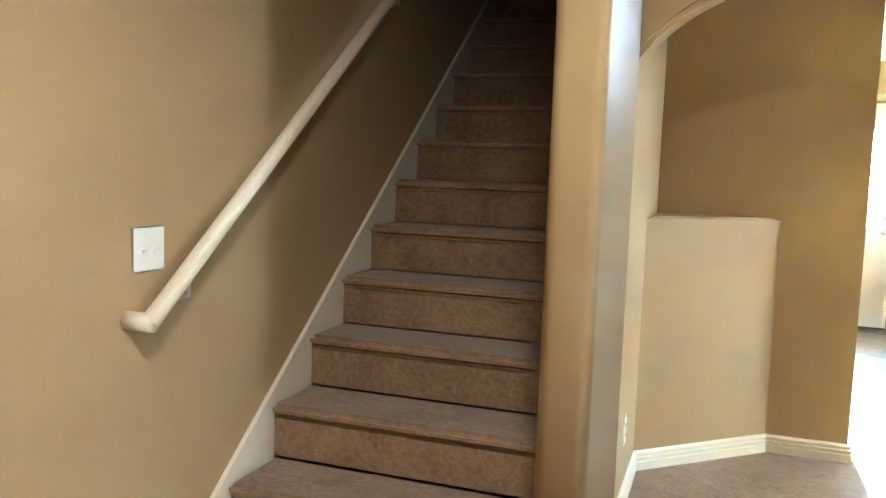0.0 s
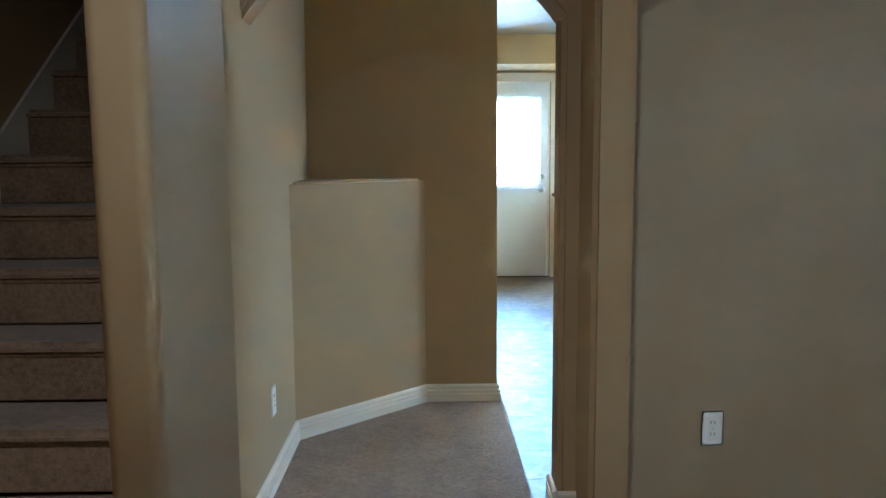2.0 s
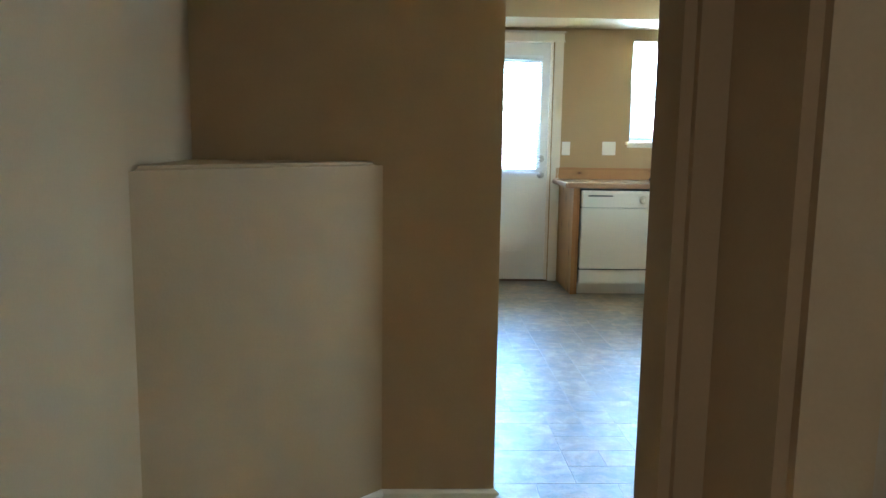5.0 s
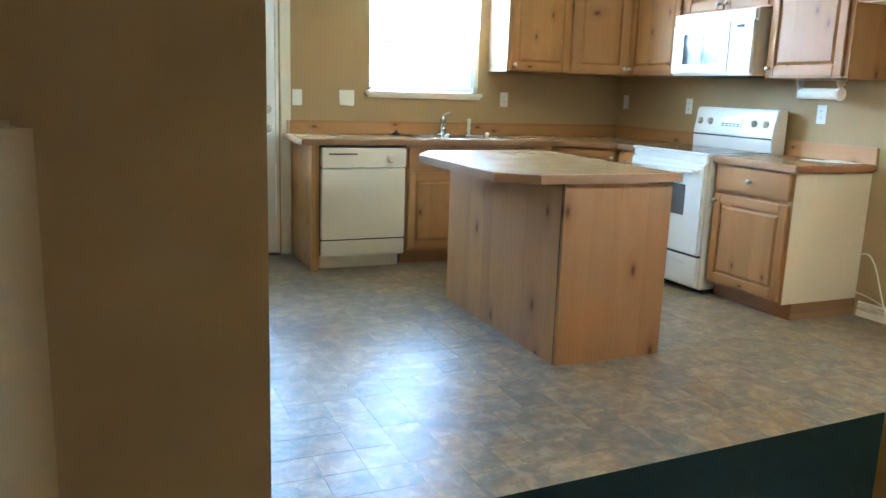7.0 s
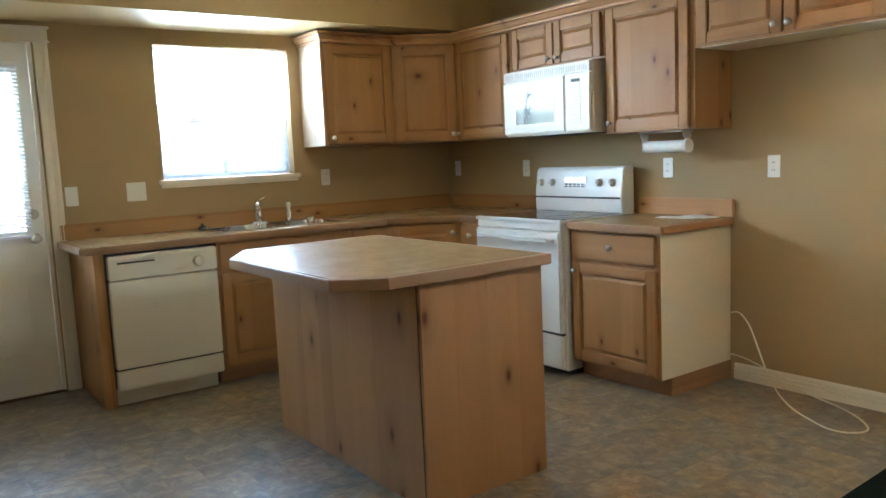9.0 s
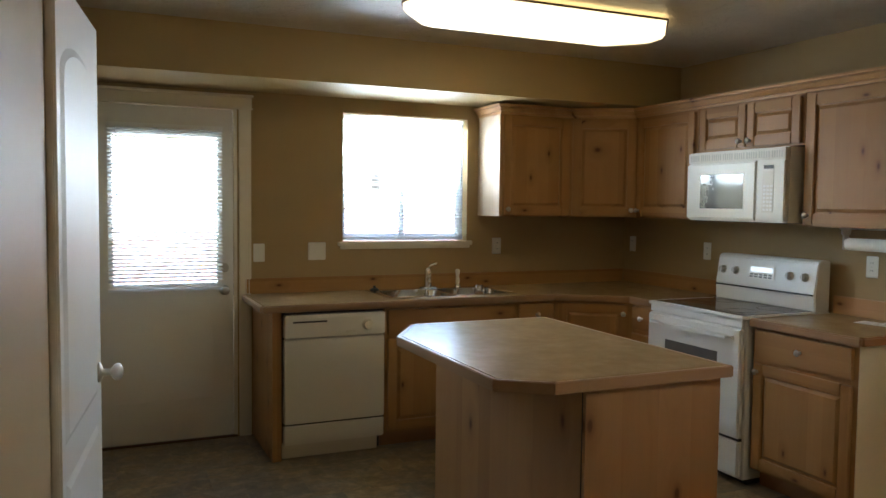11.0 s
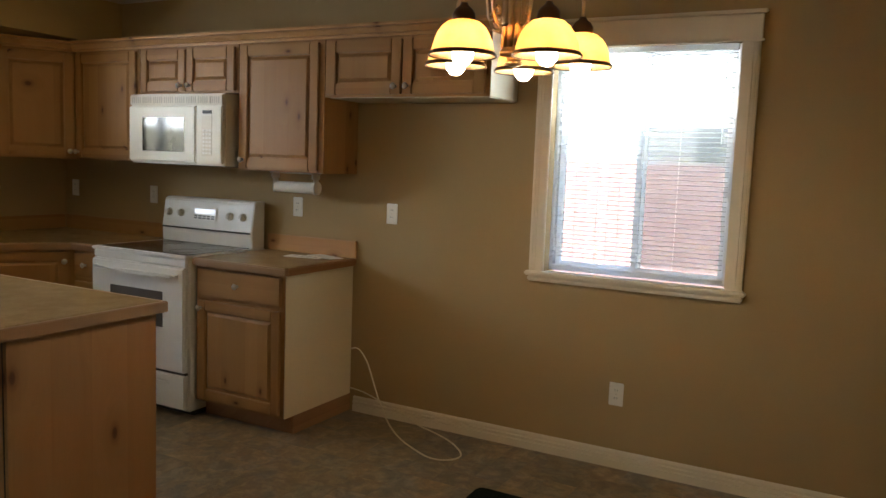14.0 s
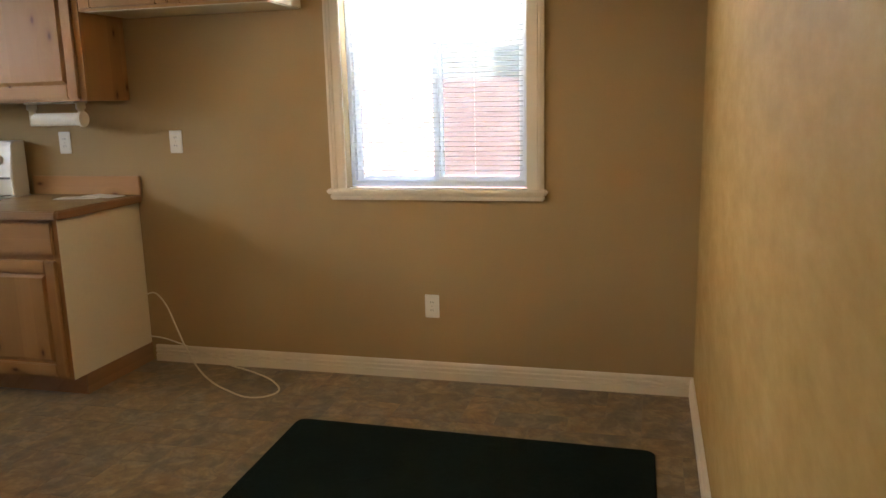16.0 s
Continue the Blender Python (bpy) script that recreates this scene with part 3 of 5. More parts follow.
# ---- stairs ----
RISE, RUN, NOSE1 = 0.187, 0.245, -6.744
stairs = thing("stairs", (-5.44, -6.7, 0), "straight flight of stairs covered in tan carpet", "stairs", kind="structure")
for i in range(1, 15):
    y = NOSE1 + RUN * (i - 1)
    z = RISE * i
    bm = bmesh.new()
    back = y + RUN + 0.03 if i < 14 else y + 0.3
    box(bm, -5.882, -4.947 if y > -6.2 else -4.884, y, back, z - 0.045, z, 0.017, 3)
    part("tread", bm, m_carpet, stairs)
    part("riser", boxes((-5.882, -4.947 if y > -6.2 else -4.884, y + 0.028, y + 0.06, z - RISE + 0.001, z - 0.03), bev=0.004), m_carpet, stairs)
# skirt board on the wall
sl = RISE / RUN
bm = bmesh.new()
prof = [(-6.95, 0.0), (-6.95, 0.12), (NOSE1 - 0.05, RISE - 0.02), (-3.5, RISE + (-3.5 - NOSE1) * sl + 0.04), (-3.5, RISE + (-3.5 - NOSE1) * sl - 0.35), (-6.35, 0.0)]
vs = [[bm.verts.new((x, y, z)) for y, z in prof] for x in (-5.899, -5.883)]
bm.faces.new(vs[0])
bm.faces.new(vs[1][::-1])
for i in range(len(prof)):
    j = (i + 1) % len(prof)
    bm.faces.new((vs[0][i], vs[0][j], vs[1][j], vs[1][i]))
bmesh.ops.recalc_face_normals(bm, faces=bm.faces)
structure("stair_skirt", bm, m_white, "white skirt board along the stairs", "trim")

# handrail with a return to the wall
RX = -5.83
rail = thing("handrail", (RX, -6.2, 1.4), "white painted round handrail fixed to the wall", "handrail")
p0, p1 = Vector((RX, -6.896, 0.945)), Vector((RX, -3.9, 0.945 + 2.996 * 0.772))
part("rail", rod(bmesh.new(), p0, p1, 0.024, 20), m_white, rail, smooth=True)
bm = rod(bmesh.new(), (RX + 0.012, p0.y, p0.z), (-5.9, p0.y, p0.z), 0.024, 20)
part("rail_return", bm, m_white, rail, smooth=True)
for k in (0.05, 0.5, 0.95):
    q = p0.lerp(p1, k)
    bm = rod(bmesh.new(), q + Vector((0, 0, -0.022)), q + Vector((0, 0, -0.07)), 0.007)
    rod(bm, q + Vector((0, 0, -0.065)), Vector((-5.897, q.y, q.z - 0.085)), 0.007)
    rod(bm, Vector((-5.889, q.y, q.z - 0.085)), Vector((-5.9, q.y, q.z - 0.085)), 0.024)
    part("bracket", bm, m_nickel, rail)

# ---- doors and windows ----
def casing_set(parent, horizontal, a0, a1, z0, z1, face, n, wide=0.075, head=0.10, sill=True, head_over=0.02, to_floor=False, a_left=None):
    """Flat trim round an opening, with a taller head and cap. horizontal: axis of the wall."""
    def piece(name, p0, p1, q0, q1, d, bev=0.004):
        bm = bmesh.new()
        lo, hi = sorted((face, face + n * d))
        if horizontal == "x":
            box(bm, p0, p1, lo, hi, q0, q1, bev)
        else:
            box(bm, lo, hi, p0, p1, q0, q1, bev)
        part(name, bm, m_white, parent)
    wl = wide if a_left is None else a_left
    piece("casing", a0 - wl, a0, z0, z1, 0.018)
    piece("casing", a1, a1 + wide, z0, z1, 0.018)
    for inset in (0.012, 0.028):
        piece("casing_bead", a0 - wl + inset, a0 - wl + inset + 0.007, z0, z1, 0.023, 0.002)
        piece("casing_bead", a1 + wide - inset - 0.007, a1 + wide - inset, z0, z1, 0.023, 0.002)
    piece("head_casing", a0 - wl - 0.004, a1 + wide + 0.004, z1 + 0.002, z1 + head - 0.018, 0.020)
    piece("head_cap", a0 - wl - head_over, a1 + wide + head_over, z1 + head - 0.016, z1 + head, 0.034, 0.006)
    piece("head_bead", a0 - wl - 0.012, a1 + wide + 0.012, z1 - 0.006, z1 + 0.004, 0.026, 0.003)


def plate(name, c, face_axis, n, kind, label, group="wall plates"):
    """A wall plate at c; kind: outlet, switch, double."""
    wdt = 0.072 if kind != "double" else 0.118
    u = (1, 0, 0) if face_axis == "y" else (0, 1, 0)
    nn = (0, n, 0) if face_axis == "y" else (n, 0, 0)
    m = frame_of(c, u, nn)
    if m.determinant() < 0:
        m = frame_of(c, (-u[0], -u[1], 0), nn)
    t = thing(name, c, label, "outlet" if kind == "outlet" else "light switch", group)
    part("cover_plate", box(bmesh.new(), -wdt / 2, wdt / 2, 0.0, 0.006, -0.058, 0.058, 0.003), m_plate, t, m=m)
    if kind == "outlet":
        for dz in (-0.02, 0.02):
            part("socket_face", box(bmesh.new(), -0.016, 0.016, 0.004, 0.0078, dz - 0.014, dz + 0.014, 0.003), m_plate, t, m=m)
            for dx in (-0.006, 0.006):
                part("slot", boxes((dx - 0.0012, dx + 0.0012, 0.007, 0.0083, dz - 0.003, dz + 0.006)), m_dark, t, m=m)
        part("screw", rod(bmesh.new(), (0, 0.005, 0), (0, 0.0075, 0), 0.003, 10), m_nickel, t, m=m)
    else:
        for dx in ((0,) if kind == "switch" else (-0.023, 0.023)):
            part("toggle_frame", boxes((dx - 0.007, dx + 0.007, 0.005, 0.0075, -0.014, 0.014)), m_plate, t, m=m)
            part("toggle", box(bmesh.new(), dx - 0.004, dx + 0.004, 0.006, 0.017, -0.002, 0.009, 0.001), m_plate, t, m=m)
            for dz in (-0.03, 0.03):
                part("screw", rod(bmesh.new(), (dx, 0.005, dz), (dx, 0.0072, dz), 0.003, 8), m_plate, t, m=m)
    return t


def blind(at, u, w, top, drop, tilt, label, ladders=2, lift=0.0):
    """A mini blind hanging in a window: headrail, slats, bottom rail, cords. u: along the window; at: middle of the headrail."""
    t = thing("mini_blind", at, label, "window blind", "mini blinds")
    m = frame_of(at, u, (-u[1], u[0], 0))
    part("headrail", box(bmesh.new(), -w / 2, w / 2, -0.016, 0.016, -0.028, 0.0, 0.003), m_slat, t, m=m)
    gap = 0.0225
    n = int(drop / gap)
    sm = bmesh.new()
    ca, sa = math.cos(radians(tilt)), math.sin(radians(tilt))
    prof = [(-0.0125, 0.0), (-0.006, 0.0018), (0.0, 0.0024), (0.006, 0.0018), (0.0125, 0.0)]
    rows = []
    for k in (0.0, -0.0006):
        for s in (-w / 2 + 0.004, w / 2 - 0.004):
            rows.append([sm.verts.new((s, p * ca - (q + k) * sa, p * sa + (q + k) * ca)) for p, q in prof])
    for i in range(4):
        sm.faces.new((rows[0][i], rows[1][i], rows[1][i + 1], rows[0][i + 1]))
        sm.faces.new((rows[2][i], rows[2][i + 1], rows[3][i + 1], rows[3][i]))
    sm.transform(frame_of((0, 0, 0), u, (-u[1], u[0], 0)))
    me = mesh_of("slat", sm, m_slat)
    for i in range(n):
        s = new("slat", me)
        s.parent = t
        s.location = (0, 0, -0.04 - gap * i)
    part("bottom_rail", box(bmesh.new(), -w / 2, w / 2, -0.012, 0.012, -drop - 0.062, -drop - 0.046, 0.003), m_slat, t, m=m)
    for k in range(ladders):
        s = -w / 2 + w * (k + 0.5) / ladders * 0.9 + 0.05 * w
        part("ladder_cord", rod(bmesh.new(), (s, -0.013, -0.02), (s, -0.013, -drop - 0.05), 0.0012, 6), m_slat, t, m=m)
    part("tilt_wand", rod(bmesh.new(), (-w / 2 + 0.05, -0.024, -0.02), (-w / 2 + 0.05, -0.024, -0.45), 0.003, 8), m_vinyl_white, t, m=m)
    return t


def slider_window(name, horizontal, a0, a1, z0, z1, b0, inner_first, label):
    """A two-part vinyl sliding window in an opening; b0: the frame's room side; it is 7 cm deep outwards."""
    t = thing(name, ((a0 + a1) / 2, b0 + 0.035, z0) if horizontal == "x" else (b0 + 0.035, (a0 + a1) / 2, z0), label, "window", kind="structure")

    def bx(p0, p1, d0, d1, q0, q1, bev=0.003):
        bm = bmesh.new()
        if horizontal == "x":
            return box(bm, p0, p1, b0 + d0, b0 + d1, q0, q1, bev)
        return box(bm, b0 + d0, b0 + d1, p0, p1, q0, q1, bev)
    f, sw = 0.020, 0.028
    part("window_frame", bx(a0, a0 + f, 0, 0.07, z0, z1), m_vinyl_white, t)
    part("window_frame", bx(a1 - f, a1, 0, 0.07, z0, z1), m_vinyl_white, t)
    part("window_frame", bx(a0 + f, a1 - f, 0, 0.07, z0, z0 + f), m_vinyl_white, t)
    part("window_frame", bx(a0 + f, a1 - f, 0, 0.07, z1 - f, z1), m_vinyl_white, t)
    mid = (a0 + a1) / 2
    for i, (p0, p1) in enumerate(((a0 + f, mid + 0.02), (mid - 0.02, a1 - f))):
        d0 = 0.008 if (i == 0) == inner_first else 0.036
        s = part("sash", bx(p0, p0 + sw, d0, d0 + 0.026, z0 + f, z1 - f), m_vinyl_white, t)
        part("sash_stile", bx(p1 - sw, p1, d0, d0 + 0.026, z0 + f, z1 - f), m_vinyl_white, s)
        part("sash_rail", bx(p0 + sw, p1 - sw, d0, d0 + 0.026, z0 + f, z0 + f + sw), m_vinyl_white, s)
        part("sash_rail", bx(p0 + sw, p1 - sw, d0, d0 + 0.026, z1 - f - sw, z1 - f), m_vinyl_white, s)
        g = part("pane", bx(p0 + sw - 0.002, p1 - sw + 0.002, d0 + 0.011, d0 + 0.015, z0 + f + sw - 0.005, z1 - f - sw + 0.005, 0), m_glass, s)
        g.visible_shadow = False
        if horizontal == "y" and i == 0:
            g = part("insect_screen", bx(p0 + 0.03, p1 - 0.03, 0.064, 0.0645, z0 + f + 0.03, z1 - f - 0.03, 0), m_screen, s, "fine grey insect screen")
            g.visible_shadow = False
    return t


# window over the sink: drywall returns, painted sill
w1 = slider_window("window_1", "x", -2.28, -1.37, 1.232, 2.08, 0.075, False, "white vinyl sliding window over the sink")
bm = box(bmesh.new(), -2.315, -1.335, -0.032, 0.075, 1.200, 1.230, 0.006)
box(bm, -2.30, -1.35, -0.020, -0.001, 1.180, 1.200, 0.005)
part("window_sill", bm, m_white, w1)
blind((-1.825, 0.045, 2.075), (1, 0, 0), 0.88, 2.07, 0.77, 2, "white mini blind lowered with open slats at the sink window")

# dining window with moulded casing
w2 = slider_window("window_2", "y", -4.61, -3.73, 0.945, 2.06, 0.065, True, "white vinyl sliding window with moulded casing")
casing_set(w2, "y", -4.61, -3.73, 0.93, 2.06, 0.0, -1, 0.078, 0.13)
bm = box(bmesh.new(), -0.040, 0.065, -4.705, -3.635, 0.918, 0.942, 0.007)
box(bm, -0.026, -0.001, -4.692, -3.648, 0.890, 0.918, 0.007)
part("window_sill", bm, m_white, w2)
blind((0.035, -4.17, 2.055), (0, 1, 0), 0.84, 2.05, 1.03, 3, "white mini blind lowered with open slats at the dining window")

# unseen living room window, plain, added only to bring light in
slider_window("unseen_window", "y", -9.4, -8.8, 1.45, 2.08, 0.065, False, "unseen plain vinyl window, added to light the living room")


def panel_relief(bm, x0, x1, y, z0, z1, d=0.006, arch=0.0):
    """A raised moulded field on a door face that looks to -y from y."""
    box(bm, x0, x1, y - d, y + 0.002, z0, z1, 0.005)
    box(bm, x0 + 0.03, x1 - 0.03, y - d - 0.004, y - d + 0.003, z0 + 0.03, z1 - 0.03, 0.004)
    return bm


# back door, half glass, with a blind on its window
d1 = thing("door_1", (-3.4, 0.02, 0), "white half-glass steel back door, closed, with a blind", "door", kind="structure")
X0, X1, DT = -3.805, -2.99, 2.055
GX0, GX1, GZ0, GZ1 = -3.70, -3.07, 0.965, 1.90
DY = 0.005
bm = boxes((X0, GX0, DY, DY + 0.044, 0.012, DT), (GX1, X1, DY, DY + 0.044, 0.012, DT), (GX0, GX1, DY, DY + 0.044, 0.012, GZ0), (GX0, GX1, DY, DY + 0.044, GZ1, DT))
leaf = part("door_leaf", bm, m_door_white, d1)
for q in ((GX0 - 0.02, GX0 + 0.018, GZ0 - 0.02, GZ1 + 0.02), (GX1 - 0.018, GX1 + 0.02, GZ0 - 0.02, GZ1 + 0.02), (GX0 + 0.018, GX1 - 0.018, GZ0 - 0.02, GZ0 + 0.018), (GX0 + 0.018, GX1 - 0.018, GZ1 - 0.018, GZ1 + 0.02)):
    part("glazing_bead", box(bmesh.new(), q[0], q[1], DY - 0.012, DY + 0.05, q[2], q[3], 0.005), m_door_white, leaf)
gl = part("pane", boxes((GX0, GX1, DY + 0.02, DY + 0.026, GZ0, GZ1)), m_glass, leaf)
gl.visible_shadow = False
for a, b in ((-3.70, -3.45), (-3.345, -3.10)):
    bm = bmesh.new()
    for q in ((a, b, 0.25, 0.268), (a, b, 0.80, 0.818), (a, a + 0.018, 0.268, 0.80), (b - 0.018, b, 0.268, 0.80)):
        box(bm, q[0], q[1], DY - 0.0045, DY, q[2], q[3], 0.002)
    box(bm, a + 0.045, b - 0.045, DY - 0.0035, DY, 0.315, 0.753, 0.003)
    part("door_panel", bm, m_door_white, leaf)


def knob_at(c, n, parent, r=0.027, name="door_knob"):
    m = Matrix.Translation(c) @ Vector(n).to_track_quat("Z", "Y").to_matrix().to_4x4()
    bm = lathe(bmesh.new(), [(0.0, 0.0), (0.031, 0.0), (0.031, 0.005), (0.024, 0.010), (0.012, 0.013), (0.010, 0.035), (r * 0.8, 0.042), (r, 0.052), (r * 0.92, 0.064), (r * 0.5, 0.070), (0.0, 0.071)], n=20)
    return part(name, bm, m_nickel, parent, smooth=True, m=m)


knob_at((-3.045, DY, 0.935), (0, -1, 0), d1)
bm = lathe(bmesh.new(), [(0.0, 0.0), (0.030, 0.0), (0.030, 0.008), (0.024, 0.013), (0.0, 0.013)], n=20)
part("deadbolt", bm, m_nickel, d1, m=Matrix.Translation((-3.045, DY, 1.075)) @ pose(0, 0, 0, 90, 0, 0))
part("thumb_turn", box(bmesh.new(), -3.050, -3.040, DY - 0.030, DY - 0.012, 1.060, 1.090, 0.003), m_nickel, d1)
part("strike_plate", boxes((-2.988, -2.985, DY - 0.002, DY + 0.03, 0.90, 0.97)), m_nickel, d1)
for z in (0.25, 1.05, 1.85):
    part("hinge", rod(bmesh.new(), (-3.812, DY - 0.006, z - 0.045), (-3.812, DY - 0.006, z + 0.045), 0.007), m_nickel, d1)
part("jamb", boxes((-3.83, X0 - 0.004, -0.002, 0.148, 0.0, 2.075), (X1 + 0.004, -2.965, -0.002, 0.148, 0.0, 2.075), (X0 - 0.004, X1 + 0.004, -0.002, 0.148, 2.058, 2.075)), m_white, d1)
part("threshold", box(bmesh.new(), -3.83, -2.965, -0.02, 0.15, -0.002, 0.011, 0.004), m_brass_dark, d1)
casing_set(d1, "x", -3.83, -2.955, 0.0, 2.065, 0.0, -1, 0.075, 0.085, a_left=0.045, head_over=0.016)
blind((-3.385, -0.022, 1.945), (1, 0, 0), 0.66, 1.94, 0.94, 25, "white mini blind lowered on the back door window")

# closet door, ajar
dc = thing("door_2", (-3.87, -2.95, 0), "white moulded panel closet door standing ajar", "door", kind="structure")
hm = pose(-3.872, -2.945, 0.0, 0, 0, -7.5)
DW = 0.80


def ring(bm, y0, y1, z0, z1, x, wd=0.016, d=0.006, arch=False):
    n = 12
    outer, inner = [], []
    for o, lst in ((0.0, outer), (wd, inner)):
        lst += [(y0 + o, z0 + o), (y1 - o, z0 + o)]
        if arch:
            for i in range(n + 1):
                a = math.pi * i / n
                c, s = math.cos(a), math.sin(a)
                lst.append(((y0 + y1) / 2 + ((y1 - y0) / 2 - o) * c, z1 - 0.09 - o * 0.5 + (0.09 - o * 0.5) * s))
        else:
            lst += [(y1 - o, z1 - o), (y0 + o, z1 - o)]
    k = len(outer)
    a = [bm.verts.new((x, p, q)) for p, q in outer]
    b = [bm.verts.new((x + d, p, q)) for p, q in inner]
    for i in range(k):
        j = (i + 1) % k
        bm.faces.new((a[i], a[j], b[j], b[i]))
    bm.faces.new(b)
    return bm


leaf2 = part("door_leaf", box(bmesh.new(), -0.035, 0.0, 0.0, DW, 0.012, 2.045, 0.002), m_door_white, dc, m=hm)
for z0, z1, ar in ((0.14, 0.42, False), (0.50, 0.76, False), (0.86, 1.90, True)):
    bm = ring(bmesh.new(), 0.12, DW - 0.12, z0, z1, 0.0005, 0.022, 0.007, ar)
    part("door_panel", bm, m_door_white, leaf2, m=hm)
m_k = hm @ Matrix.Translation((0.0, DW - 0.065, 0.92))
bm = lathe(bmesh.new(), [(0.0, 0.0), (0.033, 0.0), (0.033, 0.006), (0.024, 0.011), (0.012, 0.014), (0.010, 0.038), (0.022, 0.046), (0.029, 0.056), (0.027, 0.068), (0.014, 0.075), (0.0, 0.076)], n=20)
part("door_knob", bm, m_nickel, dc, smooth=True, m=m_k @ pose(0, 0, 0, 0, 90, 0))
part("latch", box(bmesh.new(), -0.028, -0.006, DW, DW + 0.010, 0.90, 0.94, 0.002), m_nickel, dc, m=hm)
for z in (0.2, 1.0, 1.85):
    part("hinge", rod(bmesh.new(), (-3.868, -2.952, z - 0.045), (-3.868, -2.952, z + 0.045), 0.007), m_nickel, dc)
part("jamb", boxes((-4.0, -3.875, -2.96, -2.95, 0, 2.06), (-4.0, -3.875, -2.15, -2.14, 0, 2.06), (-4.0, -3.875, -2.95, -2.15, 2.05, 2.06)), m_white, dc)
casing_set(dc, "y", -2.96, -2.14, 0.0, 2.06, -3.88, 1, 0.065, 0.085)

# wall plates
plate("light_switch", (-2.83, 0.0, 1.165), "y", -1, "switch", "white single toggle switch beside the back door")
plate("light_switch", (-2.455, 0.0, 1.17), "y", -1, "double", "white double toggle switch by the sink window")
plate("wall_outlet", (-1.13, 0.0, 1.19), "y", -1, "outlet", "white outlet above the sink counter")
plate("wall_outlet", (0.0, -0.05 - 0.06, 1.20), "x", -1, "outlet", "white outlet near the counter corner")
plate("wall_outlet", (0.0, -0.912, 1.19), "x", -1, "outlet", "white outlet beside the range")
plate("wall_outlet", (0.0, -2.142, 1.178), "x", -1, "outlet", "white outlet under the paper towel holder")
plate("wall_outlet", (0.0, -2.81, 1.177), "x", -1, "outlet", "white outlet above the empty fridge bay")
plate("wall_outlet", (0.0, -4.143, 0.37), "x", -1, "outlet", "white outlet below the dining window")
plate("wall_outlet", (-3.277, -5.80, 0.387), "y", -1, "outlet", "white outlet low on the living room wall")
plate("wall_outlet", (-4.82, -5.40, 0.369), "x", 1, "outlet", "white outlet low on the hallway wall")
plate("light_switch", (-5.9, -6.82, 1.12), "x", 1, "double", "white double toggle switch beside the handrail")

# ---- kitchen cabinets ----
def cab_knob(bm, c=(0, 0, 0)):
    return lathe(bm, [(0.0, 0.0), (0.009, 0.0), (0.006, 0.004), (0.006, 0.012), (0.014, 0.018), (0.017, 0.023), (0.013, 0.029), (0.0, 0.031)], n=14)


def add_knob(parent, m, u, z, y):
    part("knob", cab_knob(bmesh.new()), m_nickel, parent, "brushed nickel knob", smooth=True, m=m @ Matrix.Translation((u, y, z)) @ pose(0, 0, 0, -90, 0, 0))


def raised_door(parent, m, u0, u1, z0, z1, knob=None, rail_mat=None, t=0.020, drawer=False):
    """A frame-and-panel door in the local frame m (x along the face, y outwards)."""
    s = 0.058 if not drawer else 0.0
    up = m_alder
    if drawer:
        d = part("drawer_front", box(bmesh.new(), u0, u1, 0.001, t, z0, z1, 0.005), rail_mat, parent, m=m)
    else:
        d = part("door", boxes((u0 + 0.004, u1 - 0.004, 0.0008, 0.0045, z0 + 0.004, z1 - 0.004)), up, parent, m=m)
        part("stile", box(bmesh.new(), u0, u0 + s, 0.001, t, z0, z1, 0.004), up, d, m=m)
        part("stile", box(bmesh.new(), u1 - s, u1, 0.001, t, z0, z1, 0.004), up, d, m=m)
        part("rail", box(bmesh.new(), u0 + s, u1 - s, 0.001, t - 0.0005, z0, z0 + s, 0.004), rail_mat, d, m=m)
        part("rail", box(bmesh.new(), u0 + s, u1 - s, 0.001, t - 0.0005, z1 - s, z1, 0.004), rail_mat, d, m=m)
        bm = bmesh.new()
        a0, a1, c0, c1 = u0 + s, u1 - s, z0 + s, z1 - s
        k = min(0.024, (a1 - a0) * 0.16, (c1 - c0) * 0.2)
        lo = [bm.verts.new((p, 0.005, q)) for p, q in ((a0, c0), (a1, c0), (a1, c1), (a0, c1))]
        l2 = [bm.verts.new((p, 0.005, q)) for p, q in ((a0 + 0.007, c0 + 0.007), (a1 - 0.007, c0 + 0.007), (a1 - 0.007, c1 - 0.007), (a0 + 0.007, c1 - 0.007))]
        hi = [bm.verts.new((p, 0.0165, q)) for p, q in ((a0 + k, c0 + k), (a1 - k, c0 + k), (a1 - k, c1 - k), (a0 + k, c1 - k))]
        for i in range(4):
            j = (i + 1) % 4
            bm.faces.new((lo[i], lo[j], l2[j], l2[i]))
            bm.faces.new((l2[i], l2[j], hi[j], hi[i]))
        bm.faces.new(hi)
        bmesh.ops.recalc_face_normals(bm, faces=bm.faces)
        part("panel", bm, up, d, m=m)
    if knob:
        add_knob(d, m, knob[0], knob[1], t)
    return d


def carcass(parent, m, w, depth, z0, z1, rail_mat, mids=(), stile=0.038):
    """Body behind the face frame, and the frame."""
    part("body", boxes((0.0, w, -depth, -0.02, z0, z1)), m_alder, parent, m=m)
    part("face_stile", boxes((0.0, stile, -0.02, 0.0, z0, z1)), m_alder, parent, m=m)
    part("face_stile", boxes((w - stile, w, -0.02, 0.0, z0, z1)), m_alder, parent, m=m)
    for c in (z0 + 0.019, z1 - 0.019, *mids):
        part("face_rail", boxes((stile, w - stile, -0.02, -0.0006, c - 0.019, c + 0.019)), rail_mat, parent, m=m)


